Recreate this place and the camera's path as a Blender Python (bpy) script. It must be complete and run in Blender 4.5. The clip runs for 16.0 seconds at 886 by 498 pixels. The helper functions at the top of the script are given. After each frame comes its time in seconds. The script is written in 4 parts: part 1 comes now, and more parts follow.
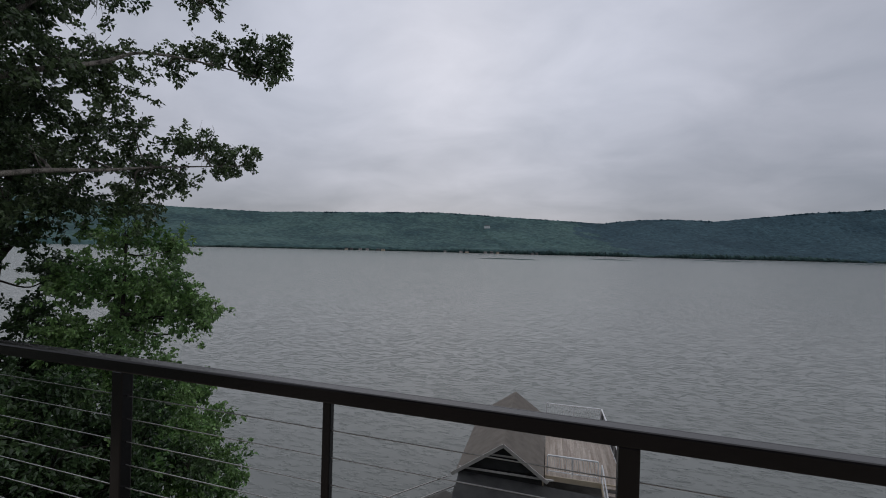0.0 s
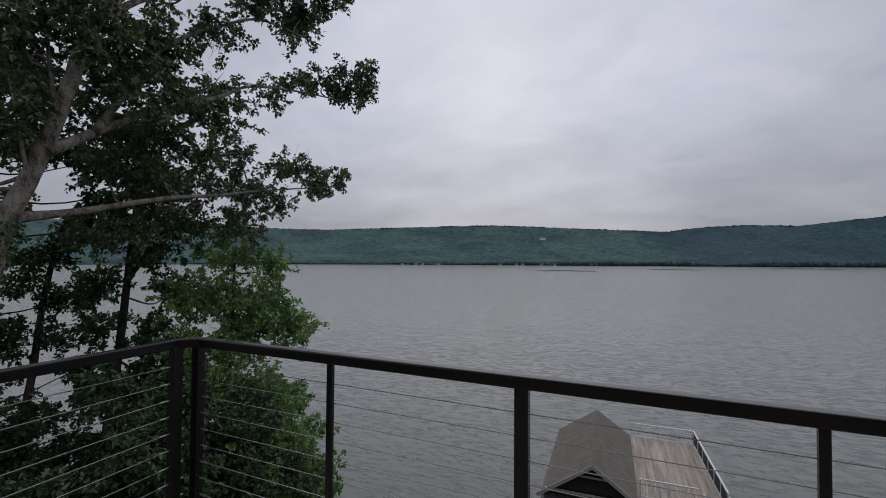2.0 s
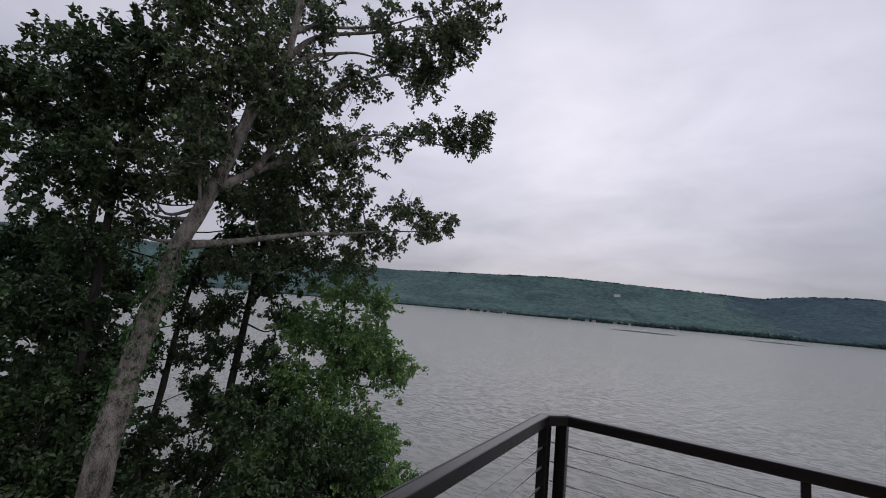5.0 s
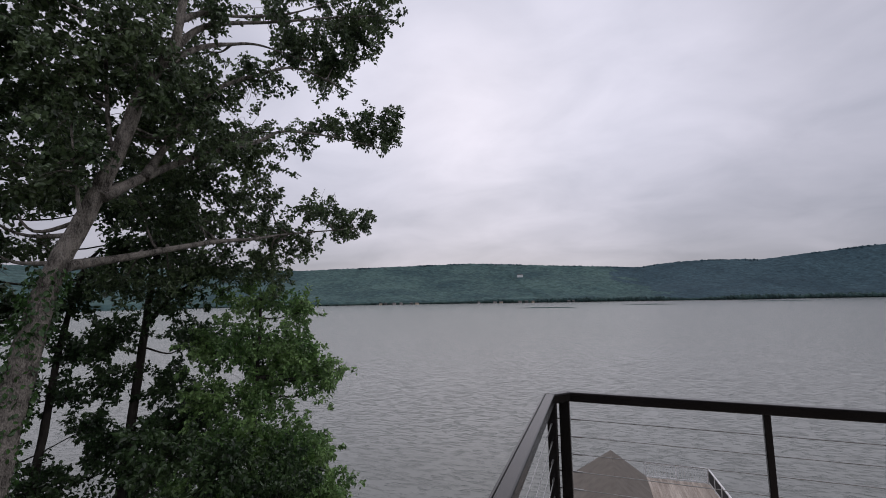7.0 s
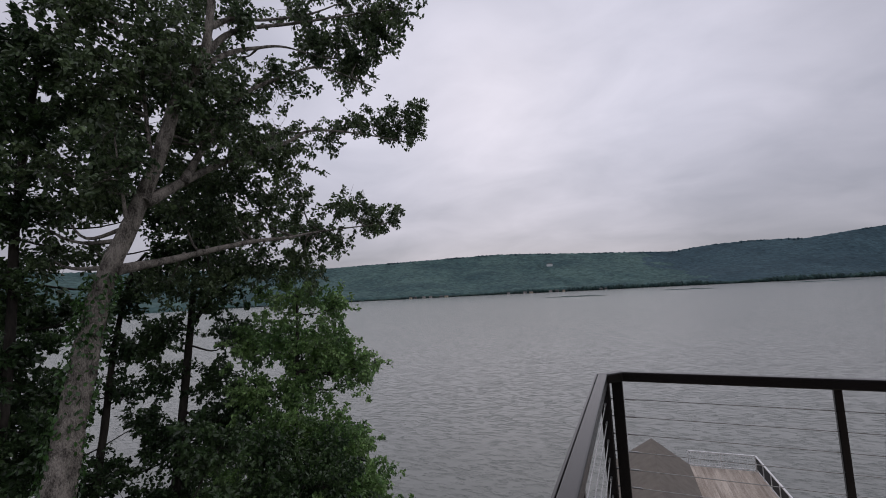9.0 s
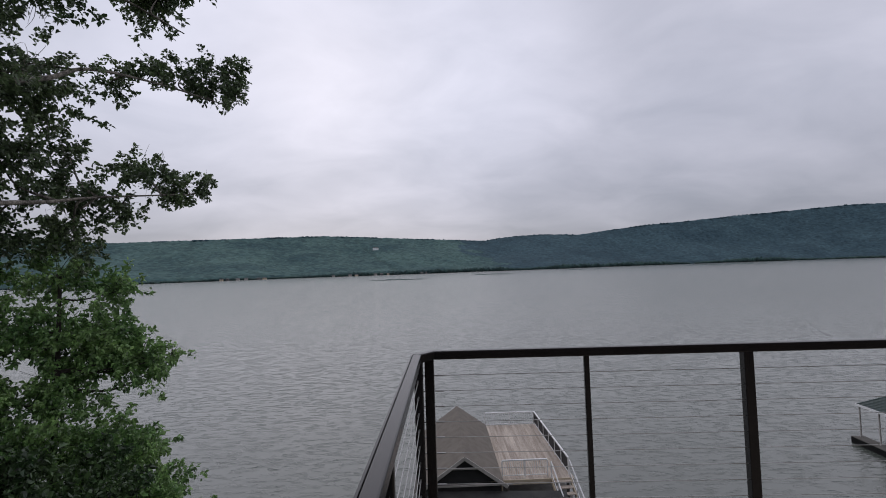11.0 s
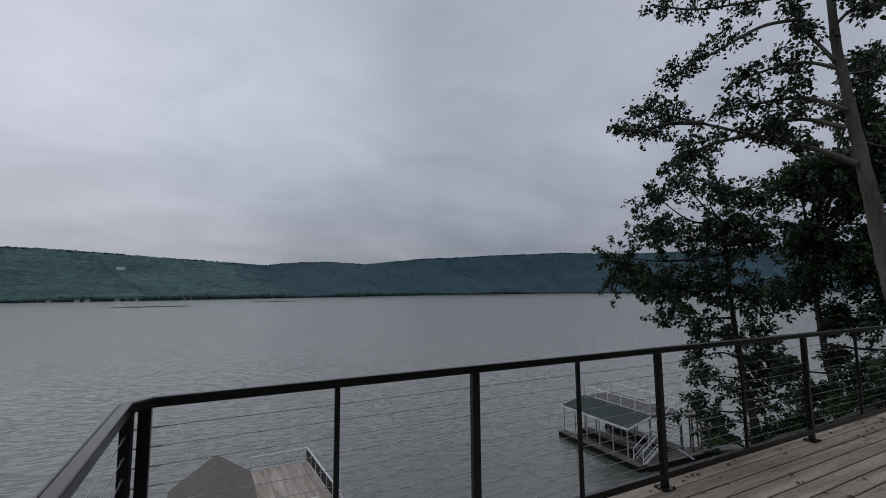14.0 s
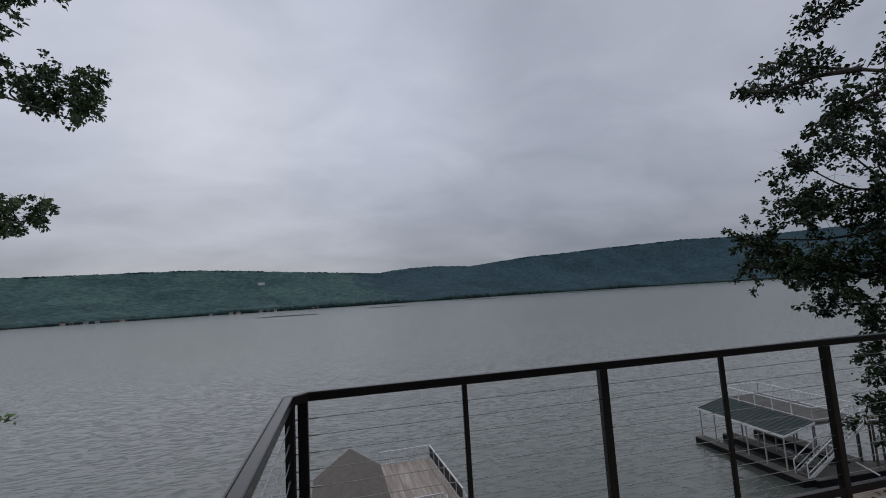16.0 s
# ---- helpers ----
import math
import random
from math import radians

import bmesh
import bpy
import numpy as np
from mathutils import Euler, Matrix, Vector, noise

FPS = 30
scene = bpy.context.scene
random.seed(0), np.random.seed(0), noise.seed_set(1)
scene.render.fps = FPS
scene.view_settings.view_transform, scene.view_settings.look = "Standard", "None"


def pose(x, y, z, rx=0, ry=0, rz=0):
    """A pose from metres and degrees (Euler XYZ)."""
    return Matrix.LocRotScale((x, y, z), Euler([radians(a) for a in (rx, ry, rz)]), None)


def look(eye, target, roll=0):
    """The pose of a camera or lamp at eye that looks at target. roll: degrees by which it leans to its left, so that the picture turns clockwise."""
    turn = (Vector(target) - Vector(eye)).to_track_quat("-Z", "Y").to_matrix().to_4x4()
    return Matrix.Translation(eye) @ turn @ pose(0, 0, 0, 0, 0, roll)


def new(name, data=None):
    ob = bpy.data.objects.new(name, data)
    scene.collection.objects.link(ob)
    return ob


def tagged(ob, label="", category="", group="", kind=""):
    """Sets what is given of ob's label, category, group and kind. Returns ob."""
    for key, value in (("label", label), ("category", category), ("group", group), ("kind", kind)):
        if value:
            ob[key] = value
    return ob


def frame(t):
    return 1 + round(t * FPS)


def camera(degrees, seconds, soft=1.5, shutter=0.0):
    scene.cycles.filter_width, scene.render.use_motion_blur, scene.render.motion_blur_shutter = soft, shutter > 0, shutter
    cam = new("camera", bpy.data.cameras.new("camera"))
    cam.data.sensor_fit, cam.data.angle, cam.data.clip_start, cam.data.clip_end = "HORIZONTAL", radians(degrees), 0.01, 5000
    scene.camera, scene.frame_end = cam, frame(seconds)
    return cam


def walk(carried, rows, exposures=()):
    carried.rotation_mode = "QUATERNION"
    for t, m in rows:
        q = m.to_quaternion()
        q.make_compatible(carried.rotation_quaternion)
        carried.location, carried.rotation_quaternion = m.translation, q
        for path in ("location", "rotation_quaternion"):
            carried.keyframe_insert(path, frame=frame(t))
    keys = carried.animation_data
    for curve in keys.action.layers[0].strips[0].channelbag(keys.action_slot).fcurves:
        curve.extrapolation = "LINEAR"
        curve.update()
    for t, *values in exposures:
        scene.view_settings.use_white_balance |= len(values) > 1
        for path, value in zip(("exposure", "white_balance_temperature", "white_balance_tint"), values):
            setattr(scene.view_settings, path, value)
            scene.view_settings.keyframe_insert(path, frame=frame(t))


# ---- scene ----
cam = camera(92.3, 16.0, soft=0.95)
PATH = [
    (0, (3.241, -1.15, 1.509), (2.67, 0.767, 1.5), 1.6),
    (0.5, (2.93, -1.227, 1.485), (2.383, 0.697, 1.467), 5.3),
    (1, (2.632, -1.281, 1.495), (2.061, 0.636, 1.494), 4.1),
    (1.5, (2.355, -1.436, 1.505), (1.742, 0.468, 1.527), 1.3),
    (2, (2.06, -1.522, 1.487), (1.25, 0.306, 1.537), 0.4),
    (2.5, (1.763, -1.594, 1.488), (0.691, 0.093, 1.555), 1.3),
    (3, (1.512, -1.754, 1.511), (0.54, -0.011, 1.645), 2.0),
    (3.5, (1.231, -1.826, 1.479), (0.34, -0.042, 1.627), 6.7),
    (4, (0.966, -1.834, 1.48), (-0.043, -0.12, 1.692), 6.3),
    (4.2, (0.885, -1.863, 1.52), (-0.196, -0.199, 1.775), 6.1),
    (6.3, (0.24, -2.214, 1.529), (-0.727, -0.475, 1.731), 0.5),
    (6.5, (0.217, -2.229, 1.526), (-0.658, -0.441, 1.721), -0.5),
    (7, (0.23, -2.297, 1.548), (-0.477, -0.44, 1.78), -0.8),
    (7.5, (0.263, -2.317, 1.54), (-0.346, -0.426, 1.77), -1.0),
    (8, (0.21, -2.329, 1.545), (-0.394, -0.439, 1.796), -2.0),
    (8.2, (0.194, -2.314, 1.538), (-0.478, -0.448, 1.793), -2.4),
    (10.3, (0.08, -2.406, 1.473), (-0.795, -0.608, 1.529), -3.7),
    (10.5, (0.072, -2.418, 1.469), (-0.703, -0.574, 1.49), -2.8),
    (10.7, (0.108, -2.330, 1.485), (-0.460, -0.412, 1.504), -2.2),
    (10.9, (0.156, -2.320, 1.513), (-0.097, -0.337, 1.554), -1.7),
    (11, (0.162, -2.347, 1.523), (0.105, -0.35, 1.613), -1.8),
    (11.2, (0.205, -2.320, 1.536), (0.474, -0.340, 1.615), -1.5),
    (11.5, (0.263, -2.33, 1.536), (0.656, -0.371, 1.631), -1.3),
    (12, (0.299, -2.34, 1.538), (0.786, -0.404, 1.664), -0.3),
    (12.5, (0.319, -2.345, 1.536), (1.047, -0.487, 1.677), 0.4),
    (13, (0.324, -2.376, 1.546), (1.205, -0.59, 1.722), 1.0),
    (13.5, (0.338, -2.35, 1.537), (1.244, -0.577, 1.729), 0.4),
    (14, (0.316, -2.345, 1.53), (1.205, -0.565, 1.731), -0.5),
    (14.5, (0.299, -2.352, 1.535), (1.052, -0.511, 1.744), -1.8),
    (15, (0.274, -2.345, 1.529), (0.871, -0.449, 1.748), -2.2),
    (15.5, (0.259, -2.331, 1.52), (0.748, -0.404, 1.739), -2.6),
    (16, (0.25, -2.344, 1.518), (0.686, -0.404, 1.737), -3.4),
]
EXPO = [(0, -0.05, 6300, 9), (1.5, -0.03, 6350, 10), (2.0, 0.01, 6350, 11), (2.5, 0.2, 6350, 12), (3.0, 0.2, 6370, 13), (4, 0.12, 6400, 14), (6.3, 0.38, 6450, 15), (6.6, 0.36, 6450, 15), (7.3, 0.12, 6450, 15), (8.0, -0.02, 6450, 15), (8.4, 0.0, 6450, 15), (10.5, 0.39, 6400, 14),
        (11.0, 0.27, 6350, 13), (11.5, -0.02, 6300, 11), (12, -0.15, 6250, 9), (13, -0.16, 6150, 8), (16, -0.18, 6150, 8)]
walk(cam, [(t, look(eye, target, roll)) for t, eye, target, roll in PATH], EXPO)

WATER = -13.0      # lake level; the deck's boards are at 0
SUN_DIR = Vector((-0.26, 0.86, 0.44)).normalized()


# ---- world and sun ----
def link(nt, a, b):
    nt.links.new(a, b)


def build_world():
    w = bpy.data.worlds.new("overcast_sky")
    w.use_nodes = True
    scene.world = w
    nt = w.node_tree
    nt.nodes.clear()
    N = nt.nodes.new
    out, bg, co = N("ShaderNodeOutputWorld"), N("ShaderNodeBackground"), N("ShaderNodeTexCoord")
    sky = N("ShaderNodeTexSky")
    sky.sky_type, sky.sun_disc = "NISHITA", False
    sky.sun_elevation, sky.sun_rotation = math.asin(SUN_DIR.z), math.atan2(SUN_DIR.x, SUN_DIR.y)
    # clouds lie on a flat sheet overhead: direction / height
    sep = N("ShaderNodeSeparateXYZ")
    link(nt, co.outputs["Generated"], sep.inputs[0])
    zc = N("ShaderNodeMath"); zc.operation = "MAXIMUM"; zc.inputs[1].default_value = 0.0
    link(nt, sep.outputs["Z"], zc.inputs[0])
    za = N("ShaderNodeMath"); za.operation = "ADD"; za.inputs[1].default_value = 0.30
    link(nt, zc.outputs[0], za.inputs[0])
    comb = N("ShaderNodeCombineXYZ")
    for i, ax in enumerate("XY"):
        d = N("ShaderNodeMath"); d.operation = "DIVIDE"
        link(nt, sep.outputs[ax], d.inputs[0]); link(nt, za.outputs[0], d.inputs[1])
        link(nt, d.outputs[0], comb.inputs[i])
    mp = N("ShaderNodeMapping")
    mp.inputs["Rotation"].default_value = (0, 0, radians(-24))
    mp.inputs["Scale"].default_value = (0.75, 1.0, 1.0)
    mp.inputs["Location"].default_value = (3.1, 1.7, 0.37)
    link(nt, comb.outputs[0], mp.inputs[0])
    big, small = N("ShaderNodeTexNoise"), N("ShaderNodeTexNoise")
    for n, s, d in ((big, 0.85, 3), (small, 3.2, 6)):
        n.inputs["Scale"].default_value, n.inputs["Detail"].default_value = s, d
        n.inputs["Roughness"].default_value, n.inputs["Distortion"].default_value = 0.5, 0.35
        link(nt, mp.outputs[0], n.inputs["Vector"])
    mixn = N("ShaderNodeMix"); mixn.inputs[0].default_value = 0.50
    link(nt, big.outputs[0], mixn.inputs[2]); link(nt, small.outputs[0], mixn.inputs[3])
    ramp = N("ShaderNodeValToRGB")
    els = ramp.color_ramp.elements
    els[0].position, els[0].color = 0.34, (0.372, 0.386, 0.444, 1)
    els[1].position, els[1].color = 0.66, (0.56, 0.561, 0.628, 1)
    link(nt, mixn.outputs[0], ramp.inputs[0])
    # thinner cloud round the hidden sun
    dot = N("ShaderNodeVectorMath"); dot.operation = "DOT_PRODUCT"
    dot.inputs[1].default_value = SUN_DIR
    link(nt, co.outputs["Generated"], dot.inputs[0])
    glow = N("ShaderNodeMapRange"); glow.interpolation_type = "SMOOTHSTEP"
    for i, v in ((1, 0.80), (2, 1.0), (3, 1.0), (4, 1.30)):
        glow.inputs[i].default_value = v
    link(nt, dot.outputs["Value"], glow.inputs[0])
    mul = N("ShaderNodeVectorMath"); mul.operation = "SCALE"
    link(nt, ramp.outputs[0], mul.inputs[0]); link(nt, glow.outputs[0], mul.inputs["Scale"])
    low = N("ShaderNodeMapRange"); low.interpolation_type = "SMOOTHSTEP"
    for i, v in ((1, 0.0), (2, 0.36), (3, 0.64), (4, 1.03)):
        low.inputs[i].default_value = v
    link(nt, zc.outputs[0], low.inputs[0])
    mul0, mul = mul, N("ShaderNodeVectorMath"); mul.operation = "SCALE"
    link(nt, mul0.outputs[0], mul.inputs[0]); link(nt, low.outputs[0], mul.inputs["Scale"])
    sk = N("ShaderNodeVectorMath"); sk.operation = "SCALE"; sk.inputs["Scale"].default_value = 0.08
    link(nt, sky.outputs[0], sk.inputs[0])
    mix = N("ShaderNodeMix"); mix.data_type = "RGBA"; mix.inputs[0].default_value = 0.94
    link(nt, sk.outputs[0], mix.inputs[6]); link(nt, mul.outputs[0], mix.inputs[7])
    link(nt, mix.outputs[2], bg.inputs[0])
    bg.inputs[1].default_value = 1.0
    link(nt, bg.outputs[0], out.inputs[0])


build_world()
sun = new("sun", bpy.data.lights.new("sun", "SUN"))
sun.data.energy, sun.data.angle, sun.data.color = 0.5, radians(178), (1.0, 0.96, 0.9)
sun.matrix_world = look(SUN_DIR * 100, (0, 0, 0))


# ---- materials ----
def mat(name, a, b, rough=0.6, scale=3.0, fine=40.0, bump=0.3, dist=0.004, metal=0.0, stretch=(1, 1, 1), vary=0.0, island=False, coords="Object", mid=(0.35, 0.65)):
    """Two-scale surface: a to b over large stains, fine grain in colour and relief, pieces varied at random."""
    m = bpy.data.materials.new(name)
    m.use_nodes = True
    nt = m.node_tree
    bs = nt.nodes["Principled BSDF"]
    N = nt.nodes.new
    co, mp = N("ShaderNodeTexCoord"), N("ShaderNodeMapping")
    mp.inputs["Scale"].default_value = stretch
    link(nt, co.outputs[coords], mp.inputs[0])
    src = mp.outputs[0]
    if vary and not island:
        # each piece takes its own stretch of the grain
        sh, ad = N("ShaderNodeMath"), N("ShaderNodeVectorMath")
        sh.operation, sh.inputs[1].default_value = "MULTIPLY", 61.0
        link(nt, N("ShaderNodeObjectInfo").outputs["Random"], sh.inputs[0])
        link(nt, src, ad.inputs[0]); link(nt, sh.outputs[0], ad.inputs[1])
        src = ad.outputs[0]
    n1, n2 = N("ShaderNodeTexNoise"), N("ShaderNodeTexNoise")
    n1.inputs["Scale"].default_value, n1.inputs["Detail"].default_value = scale, 4
    n2.inputs["Scale"].default_value, n2.inputs["Detail"].default_value = fine, 3
    link(nt, src, n1.inputs["Vector"]); link(nt, src, n2.inputs["Vector"])
    mx = N("ShaderNodeMix"); mx.inputs[0].default_value = 0.4
    link(nt, n1.outputs[0], mx.inputs[2]); link(nt, n2.outputs[0], mx.inputs[3])
    ramp = N("ShaderNodeValToRGB")
    e = ramp.color_ramp.elements
    e[0].position, e[0].color = mid[0], (*a, 1)
    e[1].position, e[1].color = mid[1], (*b, 1)
    link(nt, mx.outputs[0], ramp.inputs[0])
    col = ramp.outputs[0]
    if vary:
        rnd = N("ShaderNodeNewGeometry").outputs["Random Per Island"] if island else N("ShaderNodeObjectInfo").outputs["Random"]
        hsv, mr = N("ShaderNodeHueSaturation"), N("ShaderNodeMapRange")
        mr.inputs[3].default_value, mr.inputs[4].default_value = 1 - vary, 1 + vary
        link(nt, rnd, mr.inputs[0]); link(nt, mr.outputs[0], hsv.inputs["Value"]); link(nt, col, hsv.inputs["Color"])
        col = hsv.outputs[0]
    link(nt, col, bs.inputs["Base Color"])
    bs.inputs["Roughness"].default_value, bs.inputs["Metallic"].default_value = rough, metal
    if bump:
        bp = N("ShaderNodeBump")
        bp.inputs["Strength"].default_value, bp.inputs["Distance"].default_value = bump, dist
        link(nt, n2.outputs[0], bp.inputs["Height"]); link(nt, bp.outputs[0], bs.inputs["Normal"])
    return m


def leaf_mat(name, a, b, vary=0.5):
    m = mat(name, a, b, rough=0.3, scale=0.9, fine=9, bump=0, vary=vary, island=True)
    bs = m.node_tree.nodes["Principled BSDF"]
    nt = m.node_tree
    tr, mixs, out = nt.nodes.new("ShaderNodeBsdfTranslucent"), nt.nodes.new("ShaderNodeMixShader"), nt.nodes["Material Output"]
    col = bs.inputs["Base Color"].links[0].from_socket
    link(nt, col, tr.inputs[0])
    mixs.inputs[0].default_value = 0.28
    link(nt, bs.outputs[0], mixs.inputs[1]); link(nt, tr.outputs[0], mixs.inputs[2]); link(nt, mixs.outputs[0], out.inputs[0])
    bs.inputs["Specular IOR Level"].default_value = 0.6
    return m


def forest_mat(name, a, b):
    """Woods seen from far off: stands of lighter and darker trees, each crown a rounded bump of its own shade."""
    m = mat(name, a, b, rough=0.95, scale=0.006, fine=0.05, bump=0, mid=(0.36, 0.62))
    nt = m.node_tree
    bs = nt.nodes["Principled BSDF"]
    N = nt.nodes.new
    col = bs.inputs["Base Color"].links[0].from_socket
    co, vo = N("ShaderNodeTexCoord"), N("ShaderNodeTexVoronoi")
    vo.inputs["Scale"].default_value = 0.085
    link(nt, co.outputs["Object"], vo.inputs["Vector"])
    sp, mr, hsv, bp = N("ShaderNodeSeparateColor"), N("ShaderNodeMapRange"), N("ShaderNodeHueSaturation"), N("ShaderNodeBump")
    link(nt, vo.outputs["Color"], sp.inputs[0])
    mr.inputs[3].default_value, mr.inputs[4].default_value = 0.78, 1.25
    link(nt, sp.outputs[0], mr.inputs[0]); link(nt, mr.outputs[0], hsv.inputs["Value"]); link(nt, col, hsv.inputs["Color"])
    link(nt, hsv.outputs[0], bs.inputs["Base Color"])
    bp.invert = True
    bp.inputs["Strength"].default_value, bp.inputs["Distance"].default_value = 1.0, 1.8
    link(nt, vo.outputs["Distance"], bp.inputs["Height"]); link(nt, bp.outputs[0], bs.inputs["Normal"])
    bs.inputs["Specular IOR Level"].default_value = 0.1
    return m


def water_mat():
    m = bpy.data.materials.new("lake_water")
    m.use_nodes = True
    nt = m.node_tree
    bs = nt.nodes["Principled BSDF"]
    N = nt.nodes.new
    bs.inputs["Base Color"].default_value = (0.084, 0.095, 0.081, 1)
    bs.inputs["Roughness"].default_value, bs.inputs["IOR"].default_value = 0.2, 1.45
    bs.inputs["Specular IOR Level"].default_value = 0.95
    co = N("ShaderNodeTexCoord")
    prev = None
    for sc, st, dist, rot, det, lo, hi in ((0.06, (1, 2.2, 1), 0.05, 12, 3, 0.0, 1.0), (0.22, (1, 2.0, 1), 0.03, -6, 2, 0.2, 0.8), (0.95, (1, 2.7, 1), 0.05, 9, 3, 0.50, 0.80), (3.6, (1, 1.8, 1), 0.006, 20, 2, 0.0, 1.0)):
        mp, n, bp, rg = N("ShaderNodeMapping"), N("ShaderNodeTexNoise"), N("ShaderNodeBump"), N("ShaderNodeMapRange")
        mp.inputs["Scale"].default_value = st
        mp.inputs["Rotation"].default_value = (0, 0, radians(rot))
        link(nt, co.outputs["Object"], mp.inputs[0]); link(nt, mp.outputs[0], n.inputs["Vector"])
        n.inputs["Scale"].default_value, n.inputs["Detail"].default_value, n.inputs["Distortion"].default_value = sc, det, 0.4
        rg.inputs[1].default_value, rg.inputs[2].default_value = lo, hi
        bp.inputs["Strength"].default_value, bp.inputs["Distance"].default_value = 1.0, dist
        link(nt, n.outputs[0], rg.inputs[0]); link(nt, rg.outputs[0], bp.inputs["Height"])
        if prev:
            link(nt, prev.outputs[0], bp.inputs["Normal"])
        prev = bp
    link(nt, prev.outputs[0], bs.inputs["Normal"])
    return m


M_WATER = water_mat()
M_RAIL = mat("black_painted_steel", (0.005, 0.0042, 0.005), (0.011, 0.0095, 0.0105), rough=0.27, scale=6, fine=160, bump=0.12, dist=0.001)
M_RAIL.node_tree.nodes["Principled BSDF"].inputs["Specular IOR Level"].default_value = 0.42
M_CABLE = mat("stainless_cable", (0.36, 0.36, 0.36), (0.48, 0.48, 0.47), rough=0.35, scale=20, fine=300, bump=0, metal=0.9)
M_DECK = mat("weathered_deck_board", (0.17, 0.132, 0.092), (0.55, 0.475, 0.375), rough=0.82, scale=1.6, fine=26, bump=0.5, dist=0.003, stretch=(0.45, 7, 7), vary=0.2)
M_JOIST = mat("dark_deck_joist", (0.06, 0.05, 0.04), (0.12, 0.10, 0.08), rough=0.85)
M_UNSEEN_WALL = mat("dark_unseen_wall", (0.07, 0.06, 0.05), (0.11, 0.10, 0.085), rough=0.75, scale=1.0)
M_GROUND = mat("leafy_bank_soil", (0.02, 0.03, 0.012), (0.055, 0.06, 0.03), rough=0.95, scale=0.5, fine=7, bump=0.8, dist=0.08)
# Distance haze is put into the blue-grey base colours of these far woods.
M_HAZY_HILL = forest_mat("wooded_hill_in_haze", (0.038, 0.074, 0.080), (0.086, 0.145, 0.133))
M_HAZY_RIDGE = forest_mat("far_ridge_in_haze", (0.032, 0.060, 0.076), (0.056, 0.098, 0.115))
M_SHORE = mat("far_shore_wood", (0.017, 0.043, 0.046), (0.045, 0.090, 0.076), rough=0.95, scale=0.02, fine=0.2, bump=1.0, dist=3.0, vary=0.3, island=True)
M_SAND = mat("shore_sand", (0.25, 0.22, 0.18), (0.38, 0.34, 0.28), rough=0.9, scale=0.1)
M_SHINGLE = mat("brown_shingle", (0.122, 0.106, 0.088), (0.185, 0.163, 0.137), rough=0.9, scale=2.0, fine=28, bump=0.4, dist=0.01, stretch=(1, 1, 1))
M_TRIM = mat("pale_trim_paint", (0.33, 0.31, 0.29), (0.45, 0.43, 0.40), rough=0.6, scale=2.5)
M_CREAM = mat("cream_fascia_paint", (0.44, 0.36, 0.25), (0.56, 0.48, 0.36), rough=0.65, scale=2.0)
M_WHITE = mat("white_rail_paint", (0.66, 0.66, 0.66), (0.82, 0.82, 0.81), rough=0.5, scale=4.0)
# Near-black for siding, rail mesh and windows, and for the gable's painted shade.
M_NEARBLACK = mat("near_black_siding_and_recess_shade", (0.012, 0.012, 0.013), (0.03, 0.03, 0.03), rough=0.8, scale=2.0)
M_PORCH = mat("grey_porch_roofing", (0.07, 0.07, 0.07), (0.13, 0.13, 0.125), rough=0.8, scale=1.5)
M_UPDECK = mat("bleached_sundeck_board", (0.25, 0.20, 0.16), (0.56, 0.49, 0.42), rough=0.85, scale=0.6, fine=9, bump=0.4, dist=0.004, stretch=(3.0, 0.6, 3.0), vary=0.1)
M_GREEN = mat("green_metal_roofing", (0.045, 0.075, 0.070), (0.07, 0.105, 0.095), rough=0.4, scale=1.2, fine=30, bump=0.1)
M_FLOAT = mat("black_dock_float", (0.005, 0.005, 0.005), (0.012, 0.012, 0.012), rough=0.8)
M_FLOAT.node_tree.nodes["Principled BSDF"].inputs["Specular IOR Level"].default_value = 0.2
M_DOCKWOOD = mat("grey_dock_planking", (0.07, 0.066, 0.058), (0.14, 0.13, 0.115), rough=0.85, scale=1.5, vary=0.1)
M_STEEL = mat("grey_dock_post", (0.22, 0.22, 0.22), (0.36, 0.36, 0.355), rough=0.55, scale=4)
M_BARK_OAK = mat("pale_oak_bark", (0.05, 0.043, 0.035), (0.33, 0.295, 0.25), rough=0.95, scale=6, fine=42, bump=1.0, dist=0.04, stretch=(1, 1, 0.45), mid=(0.38, 0.60))
M_BARK_DARK = mat("dark_bark", (0.018, 0.015, 0.012), (0.06, 0.05, 0.04), rough=0.95, scale=3, fine=18, bump=1.0, dist=0.02, stretch=(1, 1, 0.3))
M_BARK_GREY = mat("grey_bark", (0.075, 0.066, 0.055), (0.19, 0.17, 0.145), rough=0.95, scale=3, fine=22, bump=0.9, dist=0.02, stretch=(1, 1, 0.3))
M_LEAF_OAK = leaf_mat("oak_leaf", (0.030, 0.062, 0.027), (0.19, 0.255, 0.12))
# Shade among the bank trees is put into this darker leaf colour.
M_LEAF_DARK = leaf_mat("shaded_leaf", (0.026, 0.060, 0.022), (0.095, 0.150, 0.058))
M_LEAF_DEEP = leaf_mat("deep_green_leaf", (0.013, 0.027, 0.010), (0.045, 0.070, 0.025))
M_LEAF_LIME = leaf_mat("fresh_green_leaf", (0.10, 0.21, 0.068), (0.31, 0.46, 0.165))
M_LEAF_IVY = leaf_mat("ivy_leaf", (0.03, 0.08, 0.02), (0.09, 0.18, 0.05))
M_LITTER = mat("dry_dead_leaf", (0.05, 0.035, 0.02), (0.12, 0.08, 0.05), rough=0.9, vary=0.3, island=True)


